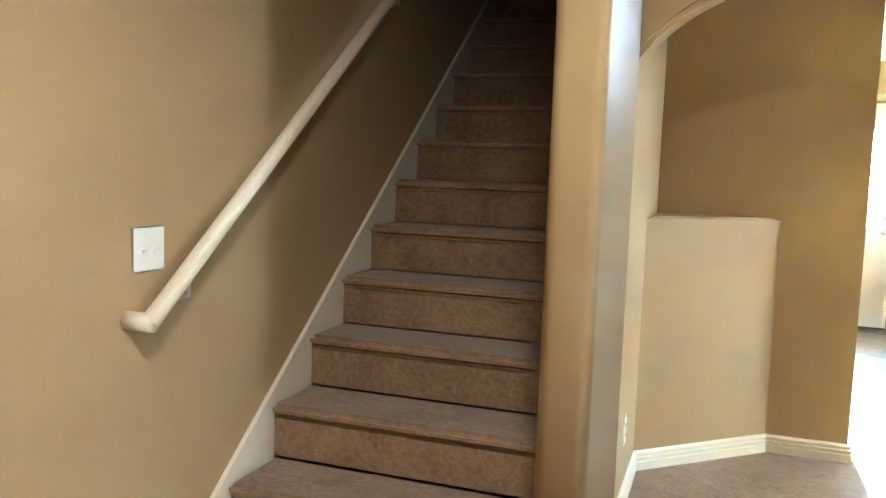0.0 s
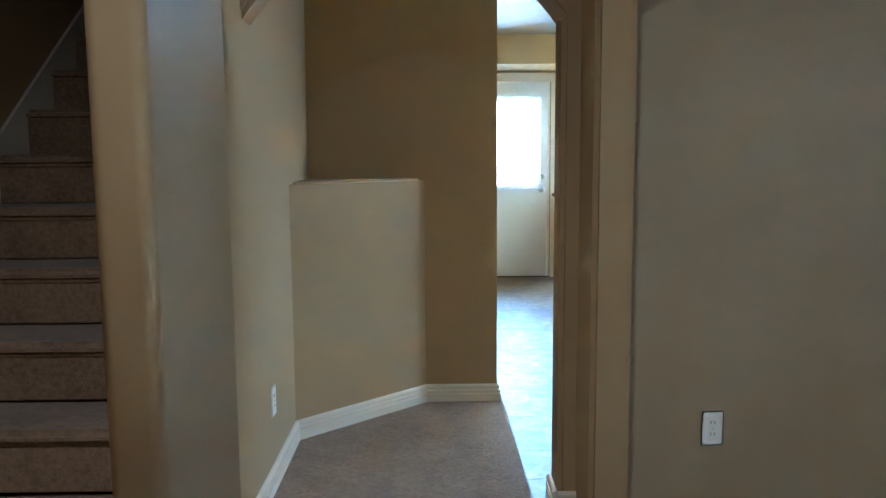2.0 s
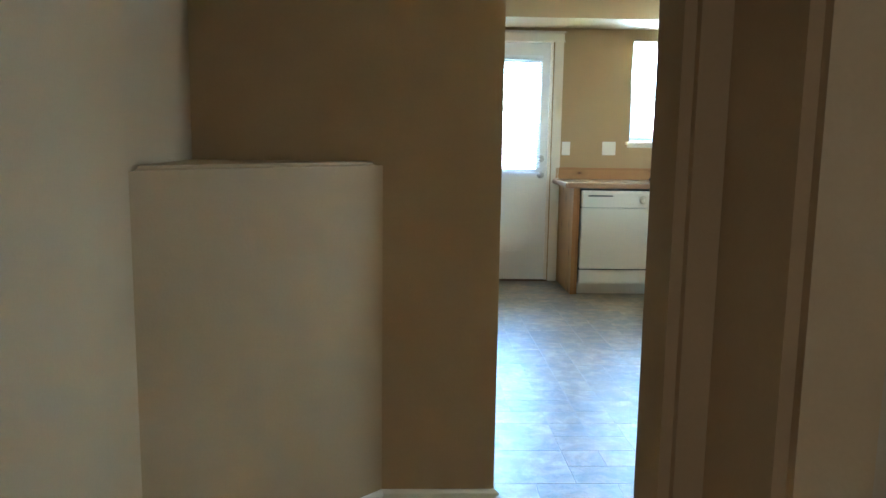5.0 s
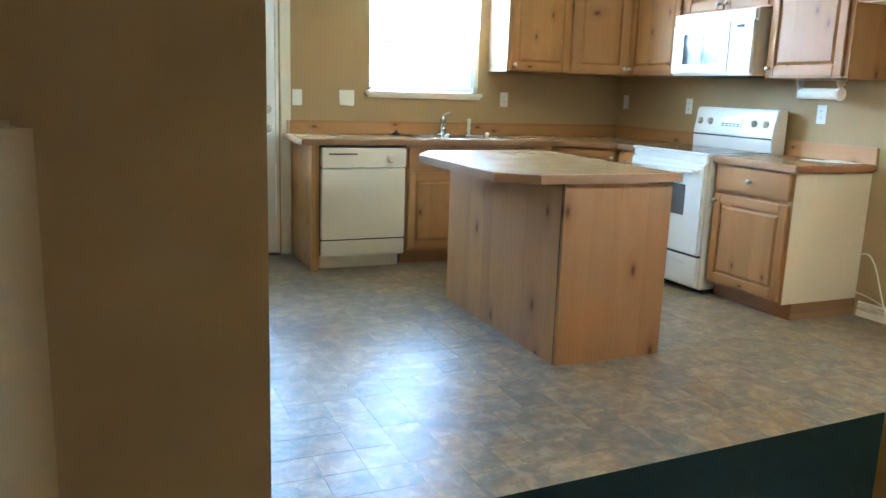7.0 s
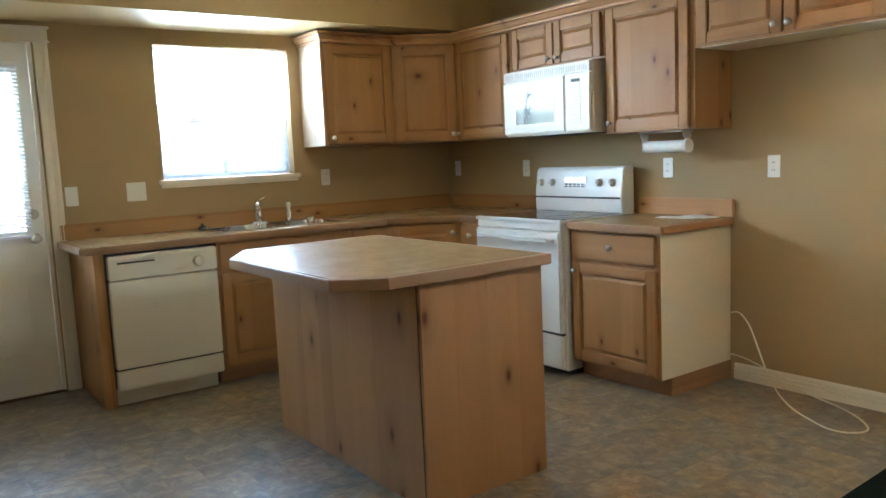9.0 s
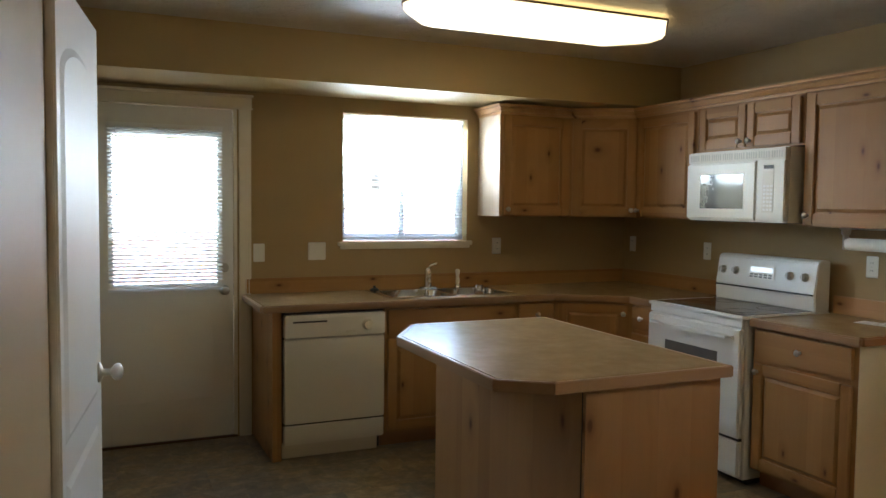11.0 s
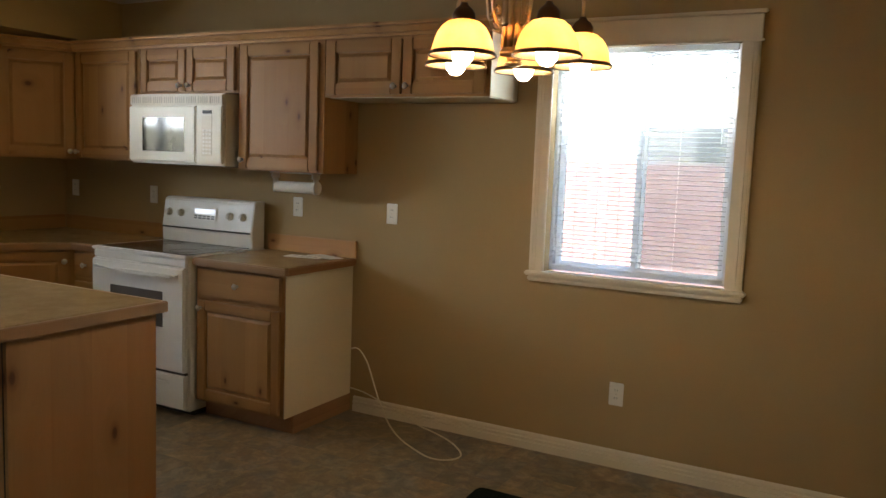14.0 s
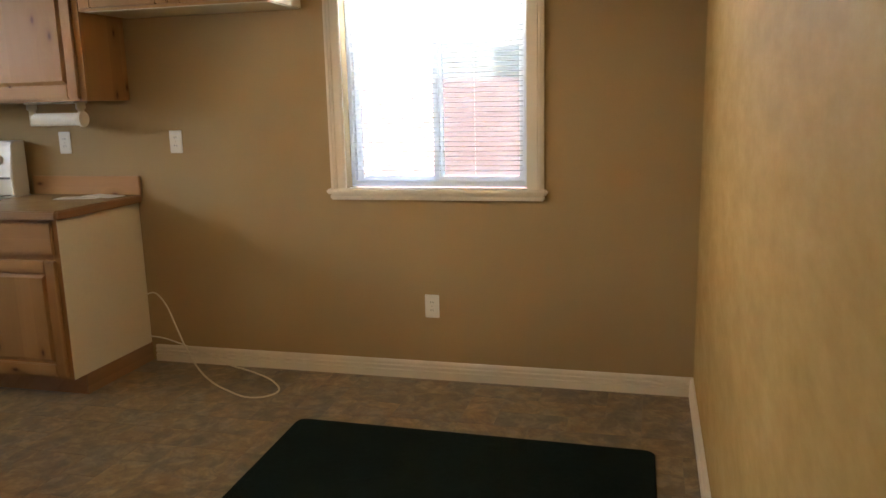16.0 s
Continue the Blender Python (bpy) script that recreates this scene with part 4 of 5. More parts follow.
def kick(parent, m, w, depth):
    part("toe_kick", boxes((0.0, w, -depth + 0.002, -0.075, 0.0, 0.10)), m_kick, parent, m=m)


GB = "base cabinets"
GU = "wall cabinets"
FY = -0.60
TOP = 0.865
# mirrored frame keeps x along the face and y outwards


def nframe(x, y):
    return Matrix.Translation((x, y, 0)) @ Matrix.Diagonal((1, -1, 1, 1))


def eframe(y, x):
    """Faces -x; local x runs towards -y."""
    m = Matrix(((0, -1, 0, x), (-1, 0, 0, y), (0, 0, 1, 0), (0, 0, 0, 1)))
    return m


def base_unit(name, m, w, label, drawers, doors, depth=0.60, rail=None, hide_kick=False):
    c = m @ Vector((w / 2, -depth / 2, 0))
    t = thing(name, c, label, "cabinet", GB)
    carcass(t, m, w, depth - 0.004, 0.10, TOP, rail, mids=(0.685,) if drawers else ())
    kick(t, m, w, depth - 0.004)
    return t


# end panel beside the dishwasher
t = thing("end_panel", (-2.85, -0.3, 0), "knotty alder end panel beside the dishwasher", "cabinet panel", GB)
part("panel", boxes((-2.872, -2.842, -0.605, -0.002, 0.0, TOP), bev=0.002), m_alder, t)
part("edge_strip", boxes((-2.842, -2.818, -0.60, -0.57, 0.0, TOP)), m_alder, t)
# sink base
m = nframe(-2.195, FY)
t = base_unit("sink_cabinet", m, 0.90, "knotty alder sink base cabinet with false drawer front", True, 2, rail=m_alder_x)
raised_door(t, m, 0.015, 0.885, 0.70, 0.85, None, m_alder_x, drawer=True)
raised_door(t, m, 0.015, 0.447, 0.115, 0.672, (0.42, 0.62), m_alder_x)
raised_door(t, m, 0.453, 0.885, 0.115, 0.672, (0.48, 0.62), m_alder_x)
# narrow drawer unit
m = nframe(-1.293, FY)
t = base_unit("base_cabinet", m, 0.283, "narrow knotty alder base cabinet with one drawer", True, 1, rail=m_alder_x)
raised_door(t, m, 0.012, 0.271, 0.70, 0.85, (0.14, 0.775), m_alder_x, drawer=True)
raised_door(t, m, 0.012, 0.271, 0.115, 0.672, (0.24, 0.62), m_alder_x)
# diagonal corner base
ca, cb = Vector((-1.008, FY, 0)), Vector((-0.60, -0.90, 0))
du = (cb - ca).normalized()
dn = Vector((du.y, -du.x, 0))
m = Matrix((du, dn, Vector((0, 0, 1)))).transposed().to_4x4()
m.translation = ca
dw_ = (cb - ca).length
t = thing("corner_base_cabinet", (-0.4, -0.4, 0), "knotty alder diagonal corner base cabinet", "cabinet", GB)
bm = prism(bmesh.new(), [(-1.008, -0.004), (-1.008, FY + 0.001), (-0.601, -0.90), (-0.004, -0.90), (-0.004, -0.004)], 0.10, TOP)
part("body", bm, m_alder, t)
raised_door(t, m, 0.03, dw_ - 0.03, 0.115, 0.85, (dw_ - 0.06, 0.79), m_alder_x)
bm = prism(bmesh.new(), [(-1.008, -0.01), (-1.008, FY + 0.075), (-0.53, -0.89), (-0.01, -0.89), (-0.01, -0.01)], 0.0, 0.10)
part("toe_kick", bm, m_kick, t)
# drawer stack by the range
m = eframe(-0.903, -0.60)
t = thing("drawer_cabinet", (-0.3, -1.02, 0), "narrow knotty alder drawer stack beside the range", "cabinet", GB)
carcass(t, m, 0.236, 0.596, 0.10, TOP, m_alder_y, mids=(0.685, 0.49, 0.30), stile=0.02)
kick(t, m, 0.236, 0.596)
for z0, z1 in ((0.70, 0.85), (0.505, 0.672), (0.315, 0.478), (0.115, 0.288)):
    raised_door(t, m, 0.010, 0.226, z0, z1, (0.118, (z0 + z1) / 2), m_alder_y, drawer=True)
# base cabinet right of the range
m = eframe(-1.925, -0.60)
t = thing("base_cabinet", (-0.3, -2.24, 0), "knotty alder base cabinet with drawer, door and cream end", "cabinet", GB)
carcass(t, m, 0.625, 0.596, 0.10, TOP, m_alder_y, mids=(0.685,))
kick(t, m, 0.625, 0.596)
raised_door(t, m, 0.020, 0.605, 0.70, 0.85, (0.3125, 0.775), m_alder_y, drawer=True)
raised_door(t, m, 0.020, 0.605, 0.115, 0.672, (0.048, 0.63), m_alder_y)
part("end_skin", boxes((-0.600, -0.004, -2.556, -2.551, 0.10, TOP)), m_cream, t, "cream laminate end panel")
part("kick_return", boxes((-0.525, -0.004, -2.558, -2.551, 0.0, 0.10)), m_edge_x, t)

# ---- worktops ----
CT0, CT1 = TOP, 0.905
SX0, SX1, SY0, SY1 = -2.12, -1.28, -0.53, -0.075
t = thing("worktop", (-1.5, -0.3, CT0), "beige laminate L-shaped worktop with wood edge", "countertop")
bm = boxes((-2.92, SX0, -0.62, -0.004, CT0, CT1), (SX1, -1.02, -0.62, -0.004, CT0, CT1), (SX0, SX1, -0.62, SY0, CT0, CT1), (SX0, SX1, SY1, -0.004, CT0, CT1))
prism(bm, [(-1.02, -0.004), (-1.02, -0.62), (-0.62, -0.905), (-0.62, -1.140), (-0.004, -1.140), (-0.004, -0.004)], CT0, CT1)
part("top", bm, m_laminate, t)


def edge_strip(parent, a, b, n, mat, z0=CT0 - 0.002, z1=CT1 - 0.0015, d=0.020):
    a, b, n = Vector((*a, 0)), Vector((*b, 0)), Vector((*n, 0)).normalized()
    u = (b - a).normalized()
    fm = Matrix((u, n, Vector((0, 0, 1)))).transposed().to_4x4()
    fm.translation = a
    return part("wood_edge", box(bmesh.new(), 0, (b - a).length, 0.0, d, z0, z1, 0.006), mat, parent, m=fm)


edge_strip(t, (-2.93, -0.62), (-1.016, -0.62), (0, -1), m_edge_x)
edge_strip(t, (-1.02, -0.62), (-0.62, -0.905), (-0.285, -0.40), m_edge_x)
edge_strip(t, (-0.62, -0.90), (-0.62, -1.140), (-1, 0), m_edge_y)
edge_strip(t, (-2.92, -0.004), (-2.92, -0.62), (-1, 0), m_edge_y)
part("backsplash", box(bmesh.new(), -2.92, -0.022, -0.021, -0.002, CT1, CT1 + 0.098, 0.004), m_alder_x, t, "knotty alder backsplash board")
part("backsplash", box(bmesh.new(), -0.021, -0.002, -1.140, -0.022, CT1, CT1 + 0.098, 0.004), m_alder_y, t, "knotty alder backsplash board")
t = thing("worktop", (-0.3, -2.25, CT0), "short beige laminate worktop beside the range", "countertop")
part("top", boxes((-0.62, -0.004, -2.562, -1.922, CT0, CT1)), m_laminate, t)
edge_strip(t, (-0.62, -1.922), (-0.62, -2.582), (-1, 0), m_edge_y)
edge_strip(t, (-0.618, -2.562), (-0.004, -2.562), (0, -1), m_kick)
part("backsplash", box(bmesh.new(), -0.021, -0.002, -2.582, -1.922, CT1, CT1 + 0.098, 0.004), m_alder_pale, t, "pale alder backsplash board")

# ---- sink ----
t = thing("kitchen_sink", (-1.7, -0.3, CT1), "double-bowl stainless steel drop-in sink", "sink")
bm = bmesh.new()
mid = (SX0 + SX1) / 2
R0, R1, RY0, RY1 = SX0 - 0.02, SX1 + 0.02, SY0 - 0.02, SY1 + 0.02
bowls = ((SX0 + 0.02, mid - 0.015), (mid + 0.015, SX1 - 0.02))
BY0, BY1 = SY0 + 0.02, SY1 - 0.06
for q in ((R0, bowls[0][0], RY0, RY1), (bowls[0][1], bowls[1][0], BY0, BY1), (bowls[1][1], R1, RY0, RY1), (bowls[0][0], bowls[1][1], RY0, BY0), (bowls[0][0], bowls[1][1], BY1, RY1)):
    box(bm, q[0], q[1], q[2], q[3], CT1 + 0.0005, CT1 + 0.005)
part("rim", bm, m_steel, t)
for b0, b1 in bowls:
    bm = bmesh.new()
    zb = CT1 - 0.17
    up = [(b0, BY0), (b1, BY0), (b1, BY1), (b0, BY1)]
    dn_ = [(b0 + 0.02, BY0 + 0.02), (b1 - 0.02, BY0 + 0.02), (b1 - 0.02, BY1 - 0.02), (b0 + 0.02, BY1 - 0.02)]
    a = [bm.verts.new((x, y, CT1 + 0.004)) for x, y in up]
    b = [bm.verts.new((x, y, zb)) for x, y in dn_]
    for i in range(4):
        j = (i + 1) % 4
        bm.faces.new((a[i], b[i], b[j], a[j]))
    bm.faces.new(b)
    bmesh.ops.bevel(bm, geom=[e for e in bm.edges if min(e.verts[0].co.z, e.verts[1].co.z) < zb + 0.01], offset=0.03, segments=4, affect="EDGES")
    part("bowl", bm, m_steel, t, smooth=True)
    part("drain", lathe(bmesh.new(), [(0.0, 0.003), (0.03, 0.003), (0.045, 0.006), (0.045, 0.0)], ((b0 + b1) / 2, (BY0 + BY1) / 2, zb), 18), m_chrome, t)
fx, fy, fz = -1.70, -0.085, CT1 + 0.005
f = thing("faucet", (fx, fy, fz), "chrome single-lever kitchen faucet on the sink rim", "faucet")
part("base_plate", box(bmesh.new(), fx - 0.06, fx + 0.06, fy - 0.025, fy + 0.025, fz, fz + 0.012, 0.006), m_chrome, f)
part("column", lathe(bmesh.new(), [(0.026, 0.01), (0.024, 0.05), (0.022, 0.10), (0.025, 0.115), (0.018, 0.135), (0.0, 0.14)], (fx, fy, fz), 20), m_chrome, f, smooth=True)
part("spout", tube(bmesh.new(), [(fx, fy, fz + 0.055), (fx - 0.02, fy - 0.06, fz + 0.070), (fx - 0.04, fy - 0.12, fz + 0.076), (fx - 0.06, fy - 0.17, fz + 0.070), (fx - 0.065, fy - 0.185, fz + 0.050)], 0.012, 12), m_chrome, f, smooth=True)
part("lever", tube(bmesh.new(), [(fx, fy, fz + 0.135), (fx + 0.02, fy - 0.005, fz + 0.155), (fx + 0.06, fy - 0.012, fz + 0.172)], 0.007, 10), m_chrome, f, smooth=True)
sx = -1.475
s = thing("sink_sprayer", (sx, fy, fz), "cream pull-out sprayer standing in the sink rim", "sprayer")
part("collar", lathe(bmesh.new(), [(0.022, 0.0), (0.022, 0.012), (0.015, 0.02), (0.0, 0.02)], (sx, fy, fz), 16), m_chrome, s, smooth=True)
part("spray_head", lathe(bmesh.new(), [(0.012, 0.015), (0.014, 0.05), (0.010, 0.075), (0.014, 0.095), (0.016, 0.115), (0.010, 0.125), (0.0, 0.126)], (sx, fy, fz), 16), m_plate, s, smooth=True)
st = lathe(bmesh.new(), [(0.0, 0.0), (0.028, 0.0), (0.030, 0.008), (0.018, 0.014), (0.008, 0.018), (0.010, 0.03), (0.0, 0.032)], (0, 0, 0), 16)
st.transform(Matrix.Translation((-2.09, -0.10, fz)))
solo("sink_stopper", st, m_bowl, (-2.09, -0.10, fz), "small black rubber sink stopper on the rim", "stopper", smooth=True)
for i, (px, py, a) in enumerate(((-1.36, -0.19, 0),)):
    cup = lathe(bmesh.new(), [(0.0, 0.0), (0.030, 0.0), (0.033, 0.075), (0.031, 0.075), (0.028, 0.004), (0.0, 0.004)], (px, py, CT1 + 0.005 - 0.055), 18)
    part("strainer_cup", cup, m_steel, t, smooth=True)

# ---- dishwasher ----
DX0, DX1 = -2.812, -2.203
t = thing("dishwasher", (-2.51, -0.3, 0), "bisque built-in dishwasher with dial and kick panel", "dishwasher")
part("tub_shell", boxes((DX0, DX1, -0.585, -0.01, 0.10, 0.855)), m_dark, t)
part("control_panel", box(bmesh.new(), DX0 + 0.004, DX1 - 0.004, -0.640, -0.585, 0.712, 0.845, 0.006), m_bisque, t)
part("door_panel", box(bmesh.new(), DX0 + 0.004, DX1 - 0.004, -0.632, -0.585, 0.216, 0.706, 0.006), m_bisque, t)
part("lower_panel", box(bmesh.new(), DX0 + 0.004, DX1 - 0.004, -0.628, -0.585, 0.094, 0.207, 0.006), m_bisque, t)
part("kick_panel", box(bmesh.new(), DX0 + 0.004, DX1 - 0.03, -0.575, -0.555, 0.004, 0.092, 0.003), m_bisque2, t)
part("seam", boxes((DX0 + 0.006, DX1 - 0.006, -0.622, -0.59, 0.207, 0.216)), m_dark, t)
part("vent_slot", boxes((DX0 + 0.05, DX0 + 0.25, -0.6415, -0.63, 0.800, 0.810)), m_dark, t)
part("latch_lip", box(bmesh.new(), DX0 + 0.03, DX1 - 0.03, -0.648, -0.636, 0.818, 0.834, 0.005), m_bisque, t)
dm = Matrix.Translation((DX1 - 0.115, -0.640, 0.775)) @ pose(0, 0, 0, 90, 0, 0)
dial = part("dial", lathe(bmesh.new(), [(0.0, 0.0), (0.034, 0.0), (0.034, 0.004), (0.026, 0.008), (0.024, 0.020), (0.0, 0.021)], n=24), m_bisque2, t, smooth=False, m=dm)
part("pointer", boxes((DX1 - 0.118, DX1 - 0.112, -0.664, -0.655, 0.765, 0.800)), m_bisque, dial)
for k in range(3):
    part("button", box(bmesh.new(), DX0 + 0.36 + 0.022 * k, DX0 + 0.376 + 0.022 * k, -0.644, -0.638, 0.738, 0.746, 0.001), m_bisque2, t)
part("kick_notch", boxes((DX1 - 0.028, DX1 - 0.016, -0.570, -0.55, 0.015, 0.09)), m_dark, t)

# ---- range ----
RY0_, RY1_ = -1.915, -1.148
t = thing("kitchen_range", (-0.35, -1.53, 0), "bisque electric range with black glass cooktop", "range")
part("body", box(bmesh.new(), -0.640, -0.03, RY0_, RY1_, 0.03, 0.895, 0.004), m_enamel, t)
part("cooktop_frame", box(bmesh.new(), -0.675, -0.03, RY0_ - 0.002, RY1_ + 0.002, 0.893, 0.912, 0.006), m_enamel, t)
top = part("glass_cooktop", box(bmesh.new(), -0.640, -0.13, RY0_ + 0.03, RY1_ - 0.03, 0.9105, 0.9145, 0.001), m_blackglass, t)
for x, y, r in ((-0.50, -1.34, 0.10), (-0.50, -1.73, 0.085), (-0.25, -1.34, 0.075), (-0.25, -1.73, 0.095)):
    part("burner_ring", lathe(bmesh.new(), [(r, 0.0), (r + 0.004, 0.0), (r + 0.004, 0.0006), (r, 0.0006)], (x, y, 0.9145), 30), m_ovenglass, top)
door = part("oven_door", box(bmesh.new(), -0.680, -0.642, RY0_ + 0.006, RY1_ - 0.006, 0.255, 0.845, 0.010, 3), m_enamel, t)
part("oven_window", box(bmesh.new(), -0.6825, -0.66, RY0_ + 0.17, RY1_ - 0.17, 0.50, 0.70, 0.001), m_ovenglass, door)
bm = bmesh.new()
tube(bm, [(-0.680, RY0_ + 0.05, 0.795), (-0.715, RY0_ + 0.08, 0.80), (-0.722, -1.53, 0.80), (-0.715, RY1_ - 0.08, 0.80), (-0.680, RY1_ - 0.05, 0.795)], 0.014, 12)
part("door_handle", bm, m_enamel, door, smooth=True)
part("vent_trim", box(bmesh.new(), -0.664, -0.642, RY0_ + 0.01, RY1_ - 0.01, 0.850, 0.890, 0.004), m_enamel, t)
dr = part("storage_drawer", box(bmesh.new(), -0.674, -0.642, RY0_ + 0.006, RY1_ - 0.006, 0.045, 0.240, 0.008), m_enamel, t)
part("drawer_grip", box(bmesh.new(), -0.684, -0.672, RY0_ + 0.12, RY1_ - 0.12, 0.175, 0.200, 0.006), m_enamel, dr)
part("seam", boxes((-0.668, -0.645, RY0_ + 0.008, RY1_ - 0.008, 0.241, 0.254)), m_dark, t)
part("foot_plinth", boxes((-0.60, -0.05, RY0_ + 0.01, RY1_ - 0.01, 0.0, 0.03)), m_dark, t)
bm = bmesh.new()
prof = [(-0.145, 0.912), (-0.150, 1.010), (-0.125, 1.180), (-0.110, 1.195), (-0.032, 1.195), (-0.032, 0.912)]
vv = [[bm.verts.new((x, y, z)) for x, z in prof] for y in (RY0_ + 0.004, RY1_ - 0.004)]
bm.faces.new(vv[0][::-1])
bm.faces.new(vv[1])
for i in range(len(prof)):
    j = (i + 1) % len(prof)
    bm.faces.new((vv[0][i], vv[0][j], vv[1][j], vv[1][i]))
bmesh.ops.recalc_face_normals(bm, faces=bm.faces)
bmesh.ops.bevel(bm, geom=list(bm.edges), offset=0.006, segments=2, affect="EDGES")
guard = part("backguard", bm, m_enamel, t)
gm = Matrix.Translation((-0.150, -1.53, 1.010)) @ pose(0, 0, 0, 0, 8.4, 0) @ Matrix(((0, -1, 0, 0), (-1, 0, 0, 0), (0, 0, 1, 0), (0, 0, 0, 1)))
part("guard_groove", boxes((-0.37, 0.37, -0.002, 0.003, -0.012, -0.002)), m_dark, guard, m=gm)
for u in (-0.32, -0.215, 0.20, 0.305):
    km = gm @ Matrix.Translation((u, 0.002, 0.088)) @ pose(0, 0, 0, -90, 0, 0)
    kb = part("control_knob", lathe(bmesh.new(), [(0.0, 0.0), (0.026, 0.0), (0.026, 0.003), (0.021, 0.006), (0.018, 0.022), (0.0, 0.023)], n=20), m_vent, guard, m=km)
    part("grip", box(bmesh.new(), u - 0.004, u + 0.004, 0.015, 0.032, 0.070, 0.106, 0.002), m_enamel, kb, m=gm)
disp = part("display_panel", box(bmesh.new(), -0.11, 0.09, 0.0005, 0.005, 0.050, 0.128, 0.002), m_plate, guard, m=gm)
# display widened and glowing to imitate its window reflection
part("clock_display", boxes((-0.095, 0.075, 0.0052, 0.0062, 0.090, 0.122)), m_lcd_glare, disp, m=gm)
for i in range(5):
    for j in range(2):
        part("key", boxes((-0.098 + 0.036 * i, -0.072 + 0.036 * i, 0.0052, 0.0058, 0.058 + 0.014 * j, 0.067 + 0.014 * j)), m_ovenglass, disp, m=gm)

# ---- microwave over the range ----
MY0, MY1, MZ0, MZ1, MX = -1.928, -1.165, 1.405, 1.820, -0.395
t = thing("microwave_oven", (-0.2, -1.55, MZ0), "bisque over-the-range microwave with vent grille", "microwave")
part("body", box(bmesh.new(), MX, -0.004, MY0, MY1, MZ0, MZ1 - 0.004, 0.005), m_bisque, t)
part("underside", boxes((MX + 0.03, -0.03, MY0 + 0.03, MY1 - 0.03, MZ0 - 0.004, MZ0 + 0.002)), m_dark, t)
gr = part("vent_grille", box(bmesh.new(), MX - 0.018, MX + 0.001, MY0 + 0.004, MY1 - 0.004, MZ1 - 0.070, MZ1 - 0.008, 0.006), m_bisque2, t)
for g_ in range(8):
    for k in range(5):
        y = MY0 + 0.030 + g_ * 0.0905 + k * 0.0165
        # slot shade is painted: darker beige strips on the grille's face
        part("slot", boxes((MX - 0.0190, MX - 0.010, y, y + 0.009, MZ1 - 0.058, MZ1 - 0.022)), m_vent, gr)
split = MY0 + 0.205
dr = part("door", box(bmesh.new(), MX - 0.026, MX, split + 0.001, MY1 - 0.004, MZ0 + 0.012, MZ1 - 0.075, 0.008, 3), m_bisque, t)
part("window_bezel", box(bmesh.new(), MX - 0.0275, MX - 0.02, split + 0.078, MY1 - 0.115, MZ0 + 0.062, MZ1 - 0.130, 0.006, 3), m_bisque, dr)
part("window_glass", box(bmesh.new(), MX - 0.0295, MX - 0.022, split + 0.086, MY1 - 0.123, MZ0 + 0.070, MZ1 - 0.138, 0.005), m_blackglass, dr)
cp = part("control_panel", box(bmesh.new(), MX - 0.024, MX, MY0 + 0.004, split - 0.001, MZ0 + 0.012, MZ1 - 0.075, 0.006), m_bisque, t)
part("display", box(bmesh.new(), MX - 0.026, MX - 0.02, MY0 + 0.078, split - 0.052, MZ1 - 0.122, MZ1 - 0.098, 0.010, 3), m_dark, cp)
part("key_field", boxes((MX - 0.0252, MX - 0.02, MY0 + 0.078, split - 0.048, MZ0 + 0.055, MZ1 - 0.132)), m_bisque2, cp)
for i in range(3):
    for j in range(7):
        y = MY0 + 0.084 + i * 0.024
        z = MZ0 + 0.066 + j * 0.0215
        part("key", boxes((MX - 0.0262, MX - 0.025, y, y + 0.017, z, z + 0.011)), m_plate, cp)

# ---- wall cabinets ----
UB, UT = 1.408, 2.105
UX = -0.325


def upper(name, m, w, z0, z1, label, doors, rail, depth=0.32):
    t = thing(name, m @ Vector((w / 2, -depth / 2, z0)), label, "wall cabinet", GU)
    carcass(t, m, w, depth, z0, z1, rail)
    for u0, u1, kn in doors:
        raised_door(t, m, u0, u1, z0 + 0.012, z1 - 0.025, kn, rail)
    return t


m = nframe(-1.282, -0.325)
t = upper("wall_cabinet", m, 0.557, UB, UT, "knotty alder wall cabinet beside the sink window", [(0.02, 0.535, (0.047, UB + 0.05))], m_alder_x)
part("end_skin", boxes((-1.287, -1.2825, -0.327, -0.004, UB, UT)), m_end_skin, t, "pale cabinet side facing the window")
ca, cb = Vector((-0.722, -0.325, 0)), Vector((-0.325, -0.552, 0))
du = (cb - ca).normalized()
m = Matrix((du, Vector((du.y, -du.x, 0)), Vector((0, 0, 1)))).transposed().to_4x4()
m.translation = ca
dl = (cb - ca).length
t = thing("corner_wall_cabinet", (-0.3, -0.25, UB), "knotty alder diagonal corner wall cabinet", "wall cabinet", GU)
part("body", prism(bmesh.new(), [(-0.722, -0.004), (-0.722, -0.324), (-0.326, -0.551), (-0.004, -0.551), (-0.004, -0.004)], UB, UT), m_alder, t)
raised_door(t, m, 0.012, dl - 0.012, UB + 0.012, UT - 0.025, (dl - 0.04, UB + 0.05), m_alder_x)
m = eframe(-0.555, UX)
upper("wall_cabinet", m, 0.600, UB, UT, "knotty alder wall cabinet beside the microwave", [(0.020, 0.580, (0.047, UB + 0.05))], m_alder_y)
m = eframe(-1.160, UX)
upper("wall_cabinet", m, 0.800, MZ1 + 0.004, UT, "small two-door knotty alder cabinet above the microwave", [(0.018, 0.396, (0.365, MZ1 + 0.05)), (0.404, 0.782, (0.435, MZ1 + 0.05))], m_alder_y)
m = eframe(-1.963, UX)
upper("wall_cabinet", m, 0.602, UB - 0.018, UT, "knotty alder wall cabinet above the paper towel holder", [(0.020, 0.572, (0.047, UB + 0.04))], m_alder_y)
m = eframe(-2.569, UX)
